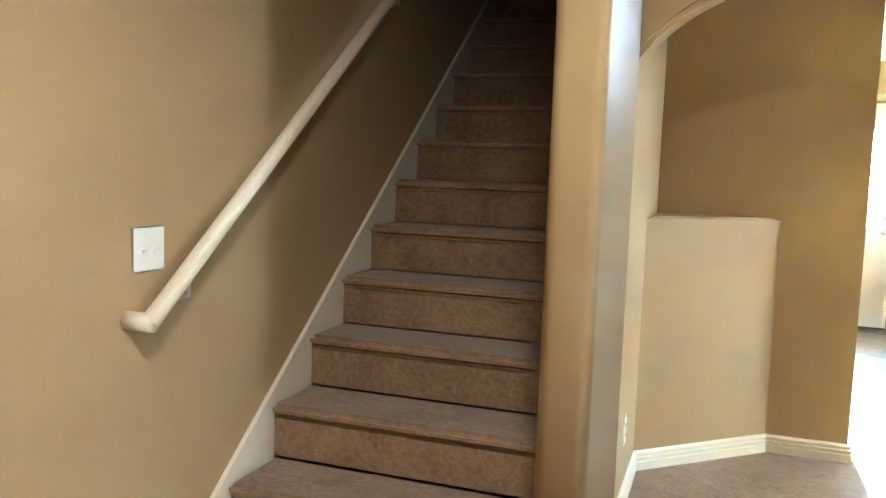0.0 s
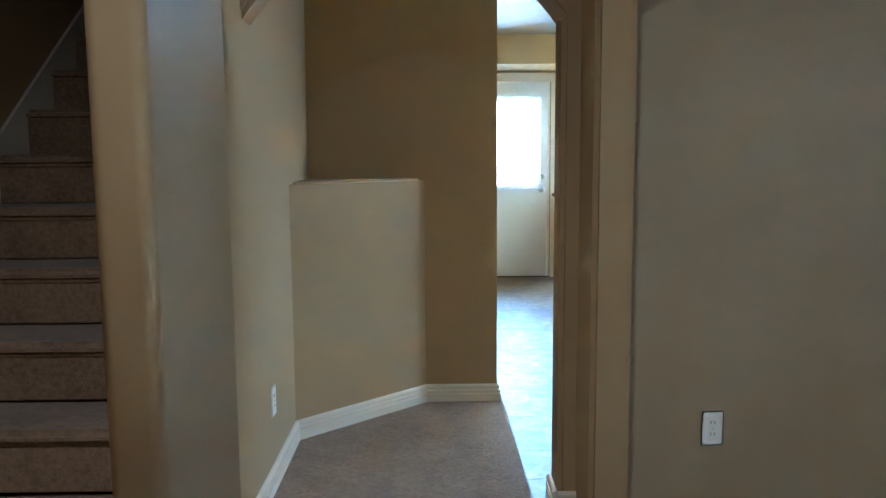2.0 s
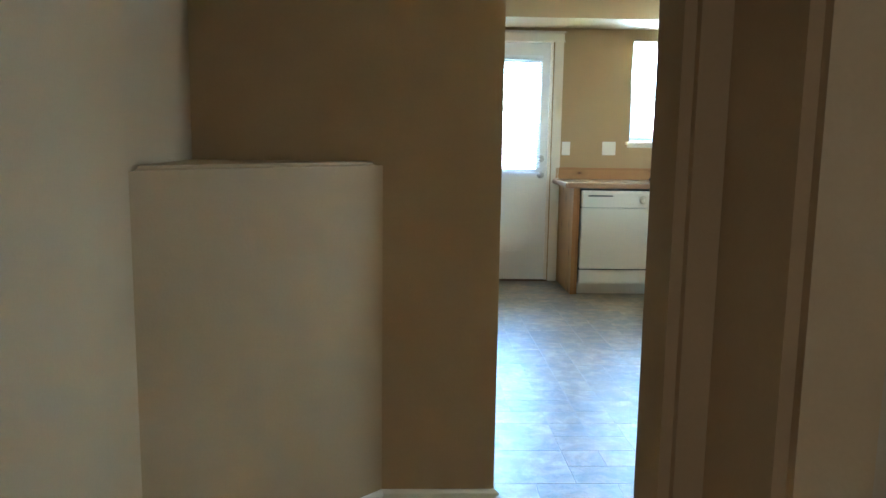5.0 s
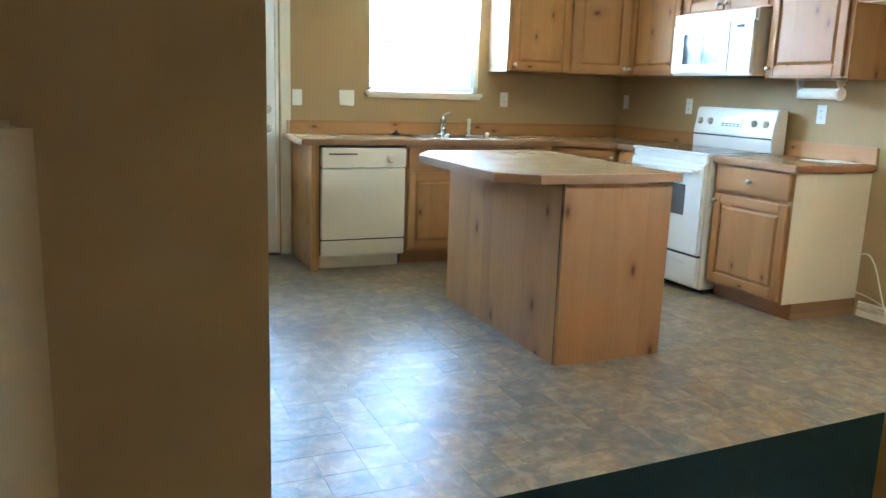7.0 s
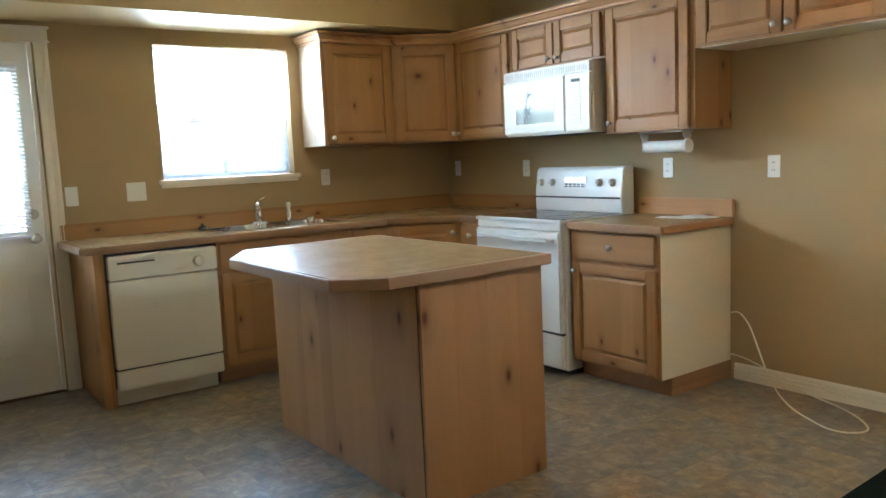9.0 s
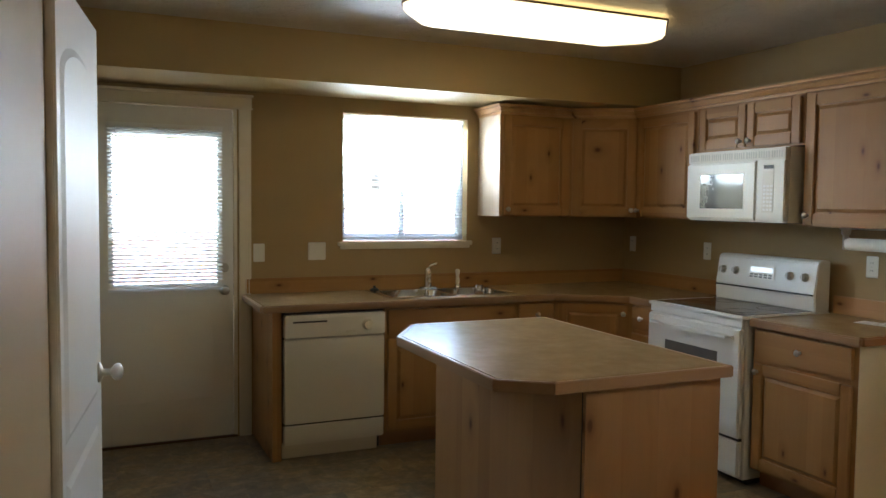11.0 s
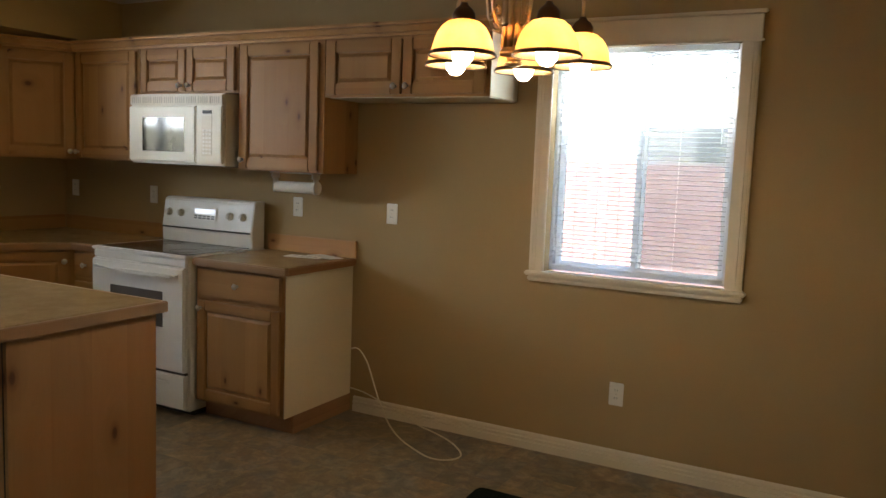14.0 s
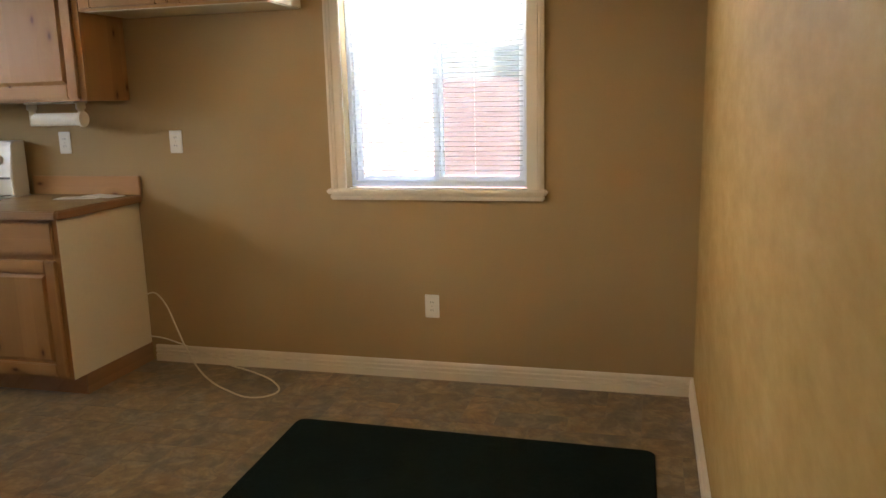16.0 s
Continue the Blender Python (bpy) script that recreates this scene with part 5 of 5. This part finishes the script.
t = upper("wall_cabinet", m, 0.966, 1.795, UT, "two-door knotty alder cabinet over the fridge bay", [(0.020, 0.479, (0.448, 1.845)), (0.487, 0.946, (0.518, 1.845))], m_alder_y)
part("end_skin", boxes((-0.327, -0.004, -3.5395, -3.5355, 1.795, UT)), m_cream, t, "pale cabinet side facing the dining room")
part("bottom_skin", boxes((-0.32, -0.006, -3.53, -2.60, 1.791, 1.7945)), m_cream, t)

# crown moulding along the cabinet tops
CR = ((0.0, 0.0), (0.008, 0.0), (0.010, 0.012), (0.003, 0.014), (0.003, 0.018), (0.012, 0.020), (0.017, 0.028), (0.030, 0.042), (0.022, 0.044), (0.022, 0.048), (0.038, 0.050), (0.040, 0.058), (0.040, 0.066), (0.0, 0.066))


def crown(path, name, label):
    pts = [Vector((*p, UT - 0.012)) for p in path]
    bm = bmesh.new()
    rings = []
    for i, p in enumerate(pts):
        ns = []
        for a, b in ((i - 1, i), (i, i + 1)):
            if 0 <= a and b < len(pts):
                d = (pts[b] - pts[a]).normalized()
                ns.append(Vector((d.y, -d.x, 0)))
        n = sum(ns, Vector()).normalized()
        k = 1.0 / max(0.3, n.dot(ns[0]))
        rings.append([bm.verts.new(p + n * (q[0] * k) + Vector((0, 0, q[1]))) for q in CR])
    for a, b in zip(rings, rings[1:]):
        for i in range(len(CR)):
            j = (i + 1) % len(CR)
            bm.faces.new((a[i], b[i], b[j], a[j]))
    bm.faces.new(rings[0])
    bm.faces.new(rings[-1][::-1])
    bmesh.ops.recalc_face_normals(bm, faces=bm.faces)
    return solo(name, bm, m_alder_pale, (pts[0].x, pts[0].y, pts[0].z), label, "crown moulding")


F = 0.348
crown([(-1.289, -0.003), (-1.289, -F), (-0.724, -F), (-F, -0.56), (-F, -3.541), (-0.003, -3.541)], "crown_moulding", "pale alder crown moulding along the wall cabinets")

# paper towel holder
t = thing("paper_towel_holder", (-0.2, -2.3, 1.33), "white under-cabinet holder with a paper towel roll", "paper towel holder")
part("mount_plate", box(bmesh.new(), -0.24, -0.14, -2.42, -2.12, 1.380, 1.3895, 0.003), m_plate, t)
for y in (-2.415, -2.125):
    bm = box(bmesh.new(), -0.225, -0.155, y - 0.005, y + 0.005, 1.350, 1.385, 0.004)
    box(bm, -0.212, -0.168, y - 0.006, y + 0.006, 1.272, 1.356, 0.005)
    part("arm", bm, m_plate, t)
part("paper_roll", lathe(bmesh.new(), [(0.0, -0.132), (0.030, -0.132), (0.032, -0.128), (0.032, 0.128), (0.030, 0.132), (0.0, 0.132)], n=28), m_paper, t, m=Matrix.Translation((-0.19, -2.27, 1.303)) @ pose(0, 0, 0, 90, 0, 0))
part("roll_cap", rod(bmesh.new(), (-0.19, -2.428, 1.303), (-0.19, -2.409, 1.303), 0.038, 24), m_plate, t)
# papers on the worktop
for i, (x, y, a, mt, lb) in enumerate(((-0.17, -2.33, 12, m_paper, "white leaflet lying on the worktop"), (-0.11, -2.43, -18, m_paper, "folded printed leaflet lying on the worktop"))):
    z = CT1 + 0.0005 + 0.003 * i
    t = thing("leaflet", (x, y, z), lb, "paper", "leaflets on the worktop")
    mm = pose(x, y, z, 0, 0, a)
    part("sheet", boxes((-0.05, 0.05, -0.11, 0.11, 0.0, 0.0022)), mt, t, m=mm)
    for k in range(4):
        part("print_bar", boxes((-0.04, 0.04 - 0.012 * (k % 2), -0.09 + 0.045 * k, -0.065 + 0.045 * k, 0.0022, 0.0027)), m_print, t, m=mm)

# ---- island ----
IX0, IX1, IY0, IY1 = -2.256, -1.657, -2.795, -1.52
t = thing("kitchen_island", (-1.95, -2.15, 0), "knotty alder kitchen island with clipped-corner laminate top", "kitchen island")
part("body", boxes((IX0 + 0.02, IX1, IY0 + 0.02, IY1, 0.0, TOP - 0.001)), m_alder, t)
ys = [IY0 + 0.0215, -2.45, -2.263, -1.99, -1.76, IY1]
for a, b in zip(ys, ys[1:]):
    part("back_board", box(bmesh.new(), IX0, IX0 + 0.019, a, b, 0.0, TOP - 0.001), m_island, t)
xs = [IX0 + 0.0035, -2.10, -1.94, -1.79, IX1]
for a, b in zip(xs, xs[1:]):
    part("end_board", box(bmesh.new(), a, b, IY0, IY0 + 0.019, 0.0, TOP - 0.001), m_island, t)
part("corner_seam", boxes((IX0 + 0.0012, IX0 + 0.0036, IY0 + 0.0185, IY0 + 0.0225, 0.0, TOP - 0.002)), m_dark, t)
out = [(-2.572, -1.80), (-2.572, -2.715), (-2.405, -2.835), (-1.632, -2.835), (-1.632, -1.50), (-2.385, -1.50)]
E_ = 0.020


def inset(pts, d):
    res = []
    n = len(pts)
    for i in range(n):
        p, q, r = Vector(pts[i - 1]), Vector(pts[i]), Vector(pts[(i + 1) % n])
        e1, e2 = (q - p).normalized(), (r - q).normalized()
        n1, n2 = Vector((-e1.y, e1.x)), Vector((-e2.y, e2.x))
        b = (n1 + n2).normalized()
        res.append(tuple(q + b * (d / b.dot(n1))))
    return res


inn = inset(out, E_)
tp = part("island_top", prism(bmesh.new(), inn, CT0, CT1), m_laminate, t, "beige laminate top with wood edge")
for i in range(len(out)):
    j = (i + 1) % len(out)
    bm = bmesh.new()
    prism(bm, [out[i], out[j], inn[j], inn[i]], CT0 - 0.003, CT1 - 0.001)
    bmesh.ops.bevel(bm, geom=[e for e in bm.edges], offset=0.003, segments=2, affect="EDGES")
    part("wood_edge", bm, m_edge_x if abs(out[i][0] - out[j][0]) > abs(out[i][1] - out[j][1]) else m_edge_y, tp)

# ---- ceiling light ----
LX, LY = -1.69, -1.52
t = thing("ceiling_light", (LX, LY, H - 0.1), "lit long fluorescent ceiling light with amber acrylic diffuser", "ceiling light")
part("base_pan", box(bmesh.new(), LX - 0.63, LX + 0.63, LY - 0.20, LY + 0.20, H - 0.03, H - 0.001, 0.01), m_white, t)


def lozenge(hx, hy, c, n=8):
    """A long plan outline with chamfered ends and rounded tips."""
    pts = []
    for sx_, a0 in ((1, -28), (-1, 152)):
        for k in range(n + 1):
            a = radians(a0 + 56 * k / n)
            r = hy * 0.48
            pts.append((sx_ * (hx - r) + r * math.cos(a), r * math.sin(a)))
        pts.append((sx_ * (hx - c), sx_ * hy))
        pts.append((-sx_ * (hx - c), sx_ * hy))
    return pts


def shell(bm, levels, c, z0):
    """Stacked outlines joined into one skin."""
    rings = [[bm.verts.new((LX + x, LY + y, z0 + dz)) for x, y in lozenge(hx, hy, c)] for hx, hy, dz in levels]
    for a, b in zip(rings, rings[1:]):
        for i in range(len(a)):
            j = (i + 1) % len(a)
            bm.faces.new((a[i], a[j], b[j], b[i]))
    return rings


bm = bmesh.new()
rings = shell(bm, [(0.750, 0.255, 0.0), (0.748, 0.253, -0.022), (0.733, 0.241, -0.040), (0.69, 0.208, -0.056), (0.60, 0.155, -0.066), (0.48, 0.09, -0.070)], 0.17, H - 0.026)
bm.faces.new(rings[-1])
bmesh.ops.recalc_face_normals(bm, faces=bm.faces)
part("diffuser", bm, m_tube, t, "glowing amber acrylic diffuser", smooth=True)
bm = bmesh.new()
rings = shell(bm, [(0.751, 0.256, -0.004), (0.757, 0.262, -0.004), (0.757, 0.262, 0.006), (0.751, 0.256, 0.006)], 0.17, H - 0.026)
for i in range(len(rings[0])):
    j = (i + 1) % len(rings[0])
    bm.faces.new((rings[3][i], rings[3][j], rings[0][j], rings[0][i]))
bmesh.ops.recalc_face_normals(bm, faces=bm.faces)
part("rim_band", bm, m_brass_dark, t, "thin dark metal rim")
PX, PY = -2.255, -2.22
t = thing("ceiling_cover_plate", (PX, PY, H), "round off-white cover plate on the textured ceiling", "cover plate")
part("plate", lathe(bmesh.new(), [(0.0, -0.009), (0.128, -0.009), (0.142, -0.007), (0.150, -0.012), (0.158, -0.010), (0.162, -0.001), (0.0, -0.001)], (PX, PY, H), 40), m_ceiling, t, smooth=True)
part("screw", lathe(bmesh.new(), [(0.0, -0.012), (0.004, -0.011), (0.005, -0.008), (0.0, -0.008)], (PX + 0.05, PY, H), 10), m_nickel, t)

# ---- chandelier ----
CX, CY, CZ = -1.359, -4.103, 1.802
sq = Matrix.Translation((0, 0, CZ)) @ Matrix.Diagonal((1, 1, 0.90, 1)) @ Matrix.Translation((0, 0, -CZ))
t = thing("chandelier", (CX, CY, CZ), "brass five-arm chandelier with lit amber glass shades", "chandelier")
part("canopy", lathe(bmesh.new(), [(0.0, H - 0.001), (0.065, H - 0.001), (0.062, H - 0.012), (0.03, H - 0.03), (0.008, H - 0.04), (0.0, H - 0.04)], (CX, CY, 0), 24), m_brass, t, smooth=True)
bm = bmesh.new()
z = CZ + 0.33
k = 0
while z < H - 0.05:
    pts = []
    for i in range(13):
        a = 2 * math.pi * i / 12
        o = 0.008 * math.cos(a)
        pts.append((CX + (o if k % 2 else 0), CY + (0 if k % 2 else o), z + 0.016 + 0.020 * math.sin(a)))
    tube(bm, pts, 0.0022, 6)
    z += 0.031
    k += 1
part("chain", bm, m_brass, t, smooth=True)
hub = part("hub", lathe(bmesh.new(), [(0.0, 0.33), (0.012, 0.35), (0.014, 0.31), (0.030, 0.30), (0.032, 0.265), (0.020, 0.26), (0.036, 0.25), (0.040, 0.235), (0.036, 0.225), (0.036, 0.050), (0.046, 0.036), (0.046, 0.022), (0.024, 0.020), (0.024, 0.002), (0.030, 0.0), (0.030, -0.010), (0.010, -0.016), (0.0, -0.018)], (CX, CY, CZ), 28), m_brass, t, smooth=True, m=sq)
for i in range(10):
    a = radians(36 * i)
    part("flute", rod(bmesh.new(), (CX + 0.034 * math.cos(a), CY + 0.034 * math.sin(a), CZ + 0.048), (CX + 0.034 * math.cos(a), CY + 0.034 * math.sin(a), CZ + 0.228), 0.0095, 12), m_brass, hub, smooth=True, m=sq)
part("collar", lathe(bmesh.new(), [(0.034, 0.228), (0.043, 0.228), (0.044, 0.240), (0.034, 0.252)], (CX, CY, CZ), 28), m_brass_dark, hub, smooth=True, m=sq)
for i in range(5):
    a = radians(14 + 72 * i)
    d = Vector((math.cos(a), math.sin(a), 0))

    def at(r, z, d=d):
        return (CX + d.x * r, CY + d.y * r, CZ + z)
    arm = part("arm", tube(bmesh.new(), [at(0.035, 0.13), at(0.065, 0.115), at(0.085, 0.13), at(0.10, 0.17), at(0.105, 0.22), at(0.12, 0.265), at(0.15, 0.288), at(0.185, 0.285), at(0.210, 0.26), at(0.220, 0.22), at(0.220, 0.165)], 0.006, 10), m_brass, t, smooth=True, m=sq)
    part("scroll", tube(bmesh.new(), [at(0.10, 0.17), at(0.085, 0.185), at(0.072, 0.175), at(0.075, 0.158), at(0.09, 0.155)], 0.005, 8), m_brass, arm, smooth=True, m=sq)
    c = at(0.220, 0.0)
    part("socket_cup", lathe(bmesh.new(), [(0.0, 0.172), (0.010, 0.170), (0.014, 0.160), (0.026, 0.150), (0.034, 0.136), (0.036, 0.118), (0.034, 0.108), (0.0, 0.108)], c, 18), m_brass_dark, arm, smooth=True, m=sq)
    part("shade", lathe(bmesh.new(), [(0.030, 0.113), (0.050, 0.106), (0.068, 0.090), (0.082, 0.066), (0.091, 0.038), (0.096, 0.012), (0.103, -0.006), (0.100, -0.006), (0.093, 0.012), (0.088, 0.037), (0.079, 0.064), (0.066, 0.087), (0.049, 0.102), (0.030, 0.109)], c, 28), m_shade, arm, "amber alabaster glass bowl shade", smooth=True, m=sq)
    part("rim_band", lathe(bmesh.new(), [(0.0975, 0.006), (0.1005, 0.006), (0.1065, -0.006), (0.1055, -0.009), (0.102, -0.008), (0.0985, 0.002)], c, 28), m_brass_dark, arm, smooth=True, m=sq)
    part("bulb", lathe(bmesh.new(), [(0.0, 0.100), (0.014, 0.096), (0.016, 0.070), (0.028, 0.040), (0.034, 0.008), (0.031, -0.018), (0.018, -0.036), (0.0, -0.042)], c, 18), m_bulb, arm, smooth=True, m=sq)

# ---- small fixings in the walls ----
def nail(at, n, label):
    m = Matrix.Translation(at) @ Vector(n).to_track_quat("Z", "Y").to_matrix().to_4x4()
    t = thing("nail", at, label, "nail", "fixings in the walls")
    part("shank", lathe(bmesh.new(), [(0.0, -0.002), (0.0015, -0.002), (0.0015, 0.009), (0.0, 0.009)], n=8), m_brass_dark, t, m=m)
    part("head", lathe(bmesh.new(), [(0.0, 0.008), (0.0045, 0.008), (0.0045, 0.0095), (0.0, 0.010)], n=10), m_brass_dark, t, m=m)


nail((-2.591, -5.365, 1.592), (0, 1, 0), "dark nail standing out of the yellow dining wall")
nail((-4.76, -6.591, 1.761), (1, 0, 0), "small dark nail standing out of the tan pilaster")
hk = thing("picture_hook", (-2.40, -5.365, 1.602), "thin dark picture hook bar on the yellow wall", "picture hook", "fixings in the walls")
part("bar", box(bmesh.new(), -2.435, -2.365, -5.366, -5.3625, 1.6005, 1.6035, 0.0005), m_brass_dark, hk)
for x in (-2.43, -2.37):
    part("pin", rod(bmesh.new(), (x, -5.3655, 1.602), (x, -5.3615, 1.602), 0.0014, 8), m_brass_dark, hk)

# ---- mat on the dining floor ----
def rounded(pts, r, n=6):
    """A plan outline with its corners rounded."""
    res = []
    for i, q in enumerate(pts):
        q, p, t_ = Vector(q), Vector(pts[i - 1]), Vector(pts[(i + 1) % len(pts)])
        a, b = q + (p - q).normalized() * r, q + (t_ - q).normalized() * r
        for k in range(n + 1):
            u = k / n
            res.append(tuple(a * (1 - u) ** 2 + q * (2 * u * (1 - u)) + b * u * u))
    return res


plan = rounded([(-0.61, -3.70), (-3.12, -3.80), (-3.15, -5.235), (-0.635, -5.195)], 0.045)
low = rounded([(-0.616, -3.706), (-3.114, -3.806), (-3.144, -5.229), (-0.641, -5.189)], 0.040)
bm = prism(bmesh.new(), plan, 0.0005, 0.008)
prism(bm, low, 0.008, 0.012)
solo("floor_mat", bm, m_mat, (-1.9, -4.45, 0), "large dark green mat lying on the vinyl floor", "mat")

# ---- cable from the fridge bay ----
pts = [(-0.012, -2.558, 0.368), (-0.016, -2.60, 0.380), (-0.05, -2.66, 0.372), (-0.095, -2.735, 0.325), (-0.13, -2.80, 0.235), (-0.160, -2.87, 0.125), (-0.20, -2.96, 0.035), (-0.28, -3.08, 0.006), (-0.37, -3.22, 0.006), (-0.425, -3.34, 0.006), (-0.40, -3.43, 0.006), (-0.31, -3.455, 0.006), (-0.20, -3.36, 0.008), (-0.12, -3.22, 0.012), (-0.06, -3.05, 0.02), (-0.030, -2.90, 0.06), (-0.025, -2.75, 0.105), (-0.022, -2.65, 0.13), (-0.020, -2.558, 0.138)]


def smooth_path(pts, n=6):
    p = [Vector(q) for q in pts]
    p = [p[0]] + p + [p[-1]]
    res = []
    for i in range(1, len(p) - 2):
        for k in range(n):
            u = k / n
            a, b, c, d = p[i - 1:i + 3]
            res.append(0.5 * (2 * b + (c - a) * u + (2 * a - 5 * b + 4 * c - d) * u * u + (3 * b - a - 3 * c + d) * u ** 3))
    return res + [p[-2]]


solo("loose_cable", tube(bmesh.new(), smooth_path(pts), 0.0042, 8), m_cable, (-0.2, -3.0, 0.0), "thin cream cable hanging from the wall onto the floor", "cable", smooth=True)

# ---- outside ----
bm = bmesh.new()
bmesh.ops.create_grid(bm, x_segments=2, y_segments=2, size=600)
bm.transform(Matrix.Translation((0, 0, -0.25)))
structure("ground", bm, m_ground, "dry lawn around the house", "ground")
fence = thing("fence", (6.0, 7.0, -0.25), "red-stained upright board fence round the yard", "fence")
bb = boxes((-0.0712, 0.0712, -0.009, 0.009, 0.0, 1.83), bev=0.004)
bx_ = bb.copy()
bx_.transform(Matrix.Rotation(radians(90), 4, "Z"))
me_n, me_e = mesh_of("board", bb, m_fence), mesh_of("board", bx_, m_fence)
for i in range(84):
    o = new("board", me_n)
    o.parent = fence
    o.location = (-12.0 + 0.143 * i + 0.02, 0.0, -0.02 + random.uniform(-0.012, 0.012))
for i in range(112):
    o = new("board", me_e)
    o.parent = fence
    o.location = (0.0, -0.05 - 0.143 * i, random.uniform(-0.012, 0.012))
for z in (0.05, 0.75, 1.45):
    part("fence_rail", boxes((-6.0, 6.0, 7.012, 7.05, z - 0.02, z + 0.07)), m_fence, fence)
    part("fence_rail", boxes((6.012, 6.05, -9.0, 7.0, z, z + 0.09)), m_fence, fence)


def neighbour(x0, x1, y0, y1, face, opening, label):
    """A neighbouring house with lapped siding; face: the wall that looks at us."""
    t = thing("house", ((x0 + x1) / 2, (y0 + y1) / 2, -0.25), label, "house", "neighbouring houses")
    part("wall", boxes((x0, x1, y0, y1, -0.25, 2.9)), m_siding, t)
    bm = bmesh.new()
    for k in range(21):
        z = -0.1 + k * 0.14
        if face == "x":
            box(bm, x0 - 0.02, x0, y0, y1, z, z + 0.125)
        else:
            box(bm, x0, x1, y0 - 0.02, y0, z, z + 0.125)
    part("siding", bm, m_siding, t)
    bm = bmesh.new()
    e = 0.5
    if face == "x":
        vs = [bm.verts.new(p) for p in ((x0 - e, y0 - e, 2.85), (x1 + e, y0 - e, 2.85), (x1 + e, y1 + e, 2.85), (x0 - e, y1 + e, 2.85), ((x0 + x1) / 2, y0 - e, 4.3), ((x0 + x1) / 2, y1 + e, 4.3))]
        fs = ((0, 4, 5, 3), (1, 2, 5, 4), (0, 1, 4), (3, 5, 2), (0, 3, 2, 1))
    else:
        vs = [bm.verts.new(p) for p in ((x0 - e, y0 - e, 2.85), (x1 + e, y0 - e, 2.85), (x1 + e, y1 + e, 2.85), (x0 - e, y1 + e, 2.85), (x0 - e, (y0 + y1) / 2, 4.3), (x1 + e, (y0 + y1) / 2, 4.3))]
        fs = ((0, 1, 5, 4), (3, 4, 5, 2), (0, 4, 3), (1, 2, 5), (0, 3, 2, 1))
    for f in fs:
        bm.faces.new([vs[i] for i in f])
    bmesh.ops.recalc_face_normals(bm, faces=bm.faces)
    part("roof", bm, m_roof, t)
    a0, a1, z0, z1 = opening
    if face == "x":
        w = part("window", boxes((x0 - 0.05, x0 - 0.02, a0 - 0.05, a1 + 0.05, z0 - 0.05, z1 + 0.05)), m_vinyl_white, t)
        part("pane", boxes((x0 - 0.06, x0 - 0.05, a0, a1, z0, z1)), m_teal, w)
    else:
        w = part("vent", boxes((a0 - 0.02, a1 + 0.02, y0 - 0.05, y0 - 0.02, z0 - 0.02, z1 + 0.02)), m_vinyl_white, t)
        for k in range(4):
            h = (z1 - z0) / 4
            part("louvre", boxes((a0, a1, y0 - 0.07, y0 - 0.05, z0 + k * h + 0.02, z0 + (k + 1) * h - 0.02)), m_dark, w)
    return t


neighbour(12.0, 20.0, -9.0, 2.0, "x", (-2.67, -2.2, 1.72, 2.3), "pale sided neighbouring house east of the yard")
neighbour(-6.0, 8.0, 13.0, 21.0, "y", (2.3, 2.52, 1.8, 2.4), "pale sided neighbouring house north of the yard")

# ---- vinyl tiles of the kitchen floor ----
U = 0.152
G = 0.0022
rng = random.Random(5)
nx, ny = 26, 37
used = [[False] * ny for _ in range(nx)]
floor_k = bpy.data.objects["floor_kitchen"]
shared = {}
far = bmesh.new()


def tile_mesh(a, b):
    if (a, b) not in shared:
        bm = bmesh.new()
        w, h = a * U - G, b * U - G
        lo = [bm.verts.new((x, y, -0.0008)) for x, y in ((0, 0), (w, 0), (w, h), (0, h))]
        e = 0.0007
        hi = [bm.verts.new((x, y, 0.0)) for x, y in ((e, e), (w - e, e), (w - e, h - e), (e, h - e))]
        for i in range(4):
            j = (i + 1) % 4
            bm.faces.new((lo[i], lo[j], hi[j], hi[i]))
        bm.faces.new(hi)
        shared[(a, b)] = mesh_of("tile", bm, m_tile)
    return shared[(a, b)]


count = 0
for i in range(nx):
    for j in range(ny):
        if used[i][j]:
            continue
        opts = [(1, 1), (1, 2), (1, 2), (2, 1), (2, 2), (1, 3)]
        rng.shuffle(opts)
        for a, b in opts:
            if i + a <= nx and j + b <= ny and not any(used[i + p][j + q] for p in range(a) for q in range(b)):
                break
        else:
            a, b = 1, 1
        for p in range(a):
            for q in range(b):
                used[i + p][j + q] = True
        x, y = -3.842 + i * U, -5.598 + j * U
        w, h = a * U - G, b * U - G
        if x + w > -0.003:
            w = -0.003 - x
        if y + h > -0.003:
            h = -0.003 - y
        if w < 0.02 or h < 0.02:
            continue
        hidden = (x > -0.62 and y > -2.56) or y > -0.75 or y < -5.2
        whole = abs(w - (a * U - G)) < 1e-6 and abs(h - (b * U - G)) < 1e-6
        if whole and not hidden and count < 300 and -4.6 < y < -1.2 and x < -1.1:
            o = new("tile", tile_mesh(a, b))
            o.parent = floor_k
            o.location = (x, y, 0.0)
            count += 1
        else:
            vs = [far.verts.new(p) for p in ((x, y, 0), (x + w, y, 0), (x + w, y + h, 0), (x, y + h, 0))]
            lo = [far.verts.new((v.co.x, v.co.y, -0.002)) for v in vs]
            far.faces.new(vs)
            for k in range(4):
                far.faces.new((lo[k], lo[(k + 1) % 4], vs[(k + 1) % 4], vs[k]))
o = new("tiles", mesh_of("tiles", far, m_tile_far))
o.parent = floor_k
tagged(o, "slate-look vinyl tiles", kind="stuff")
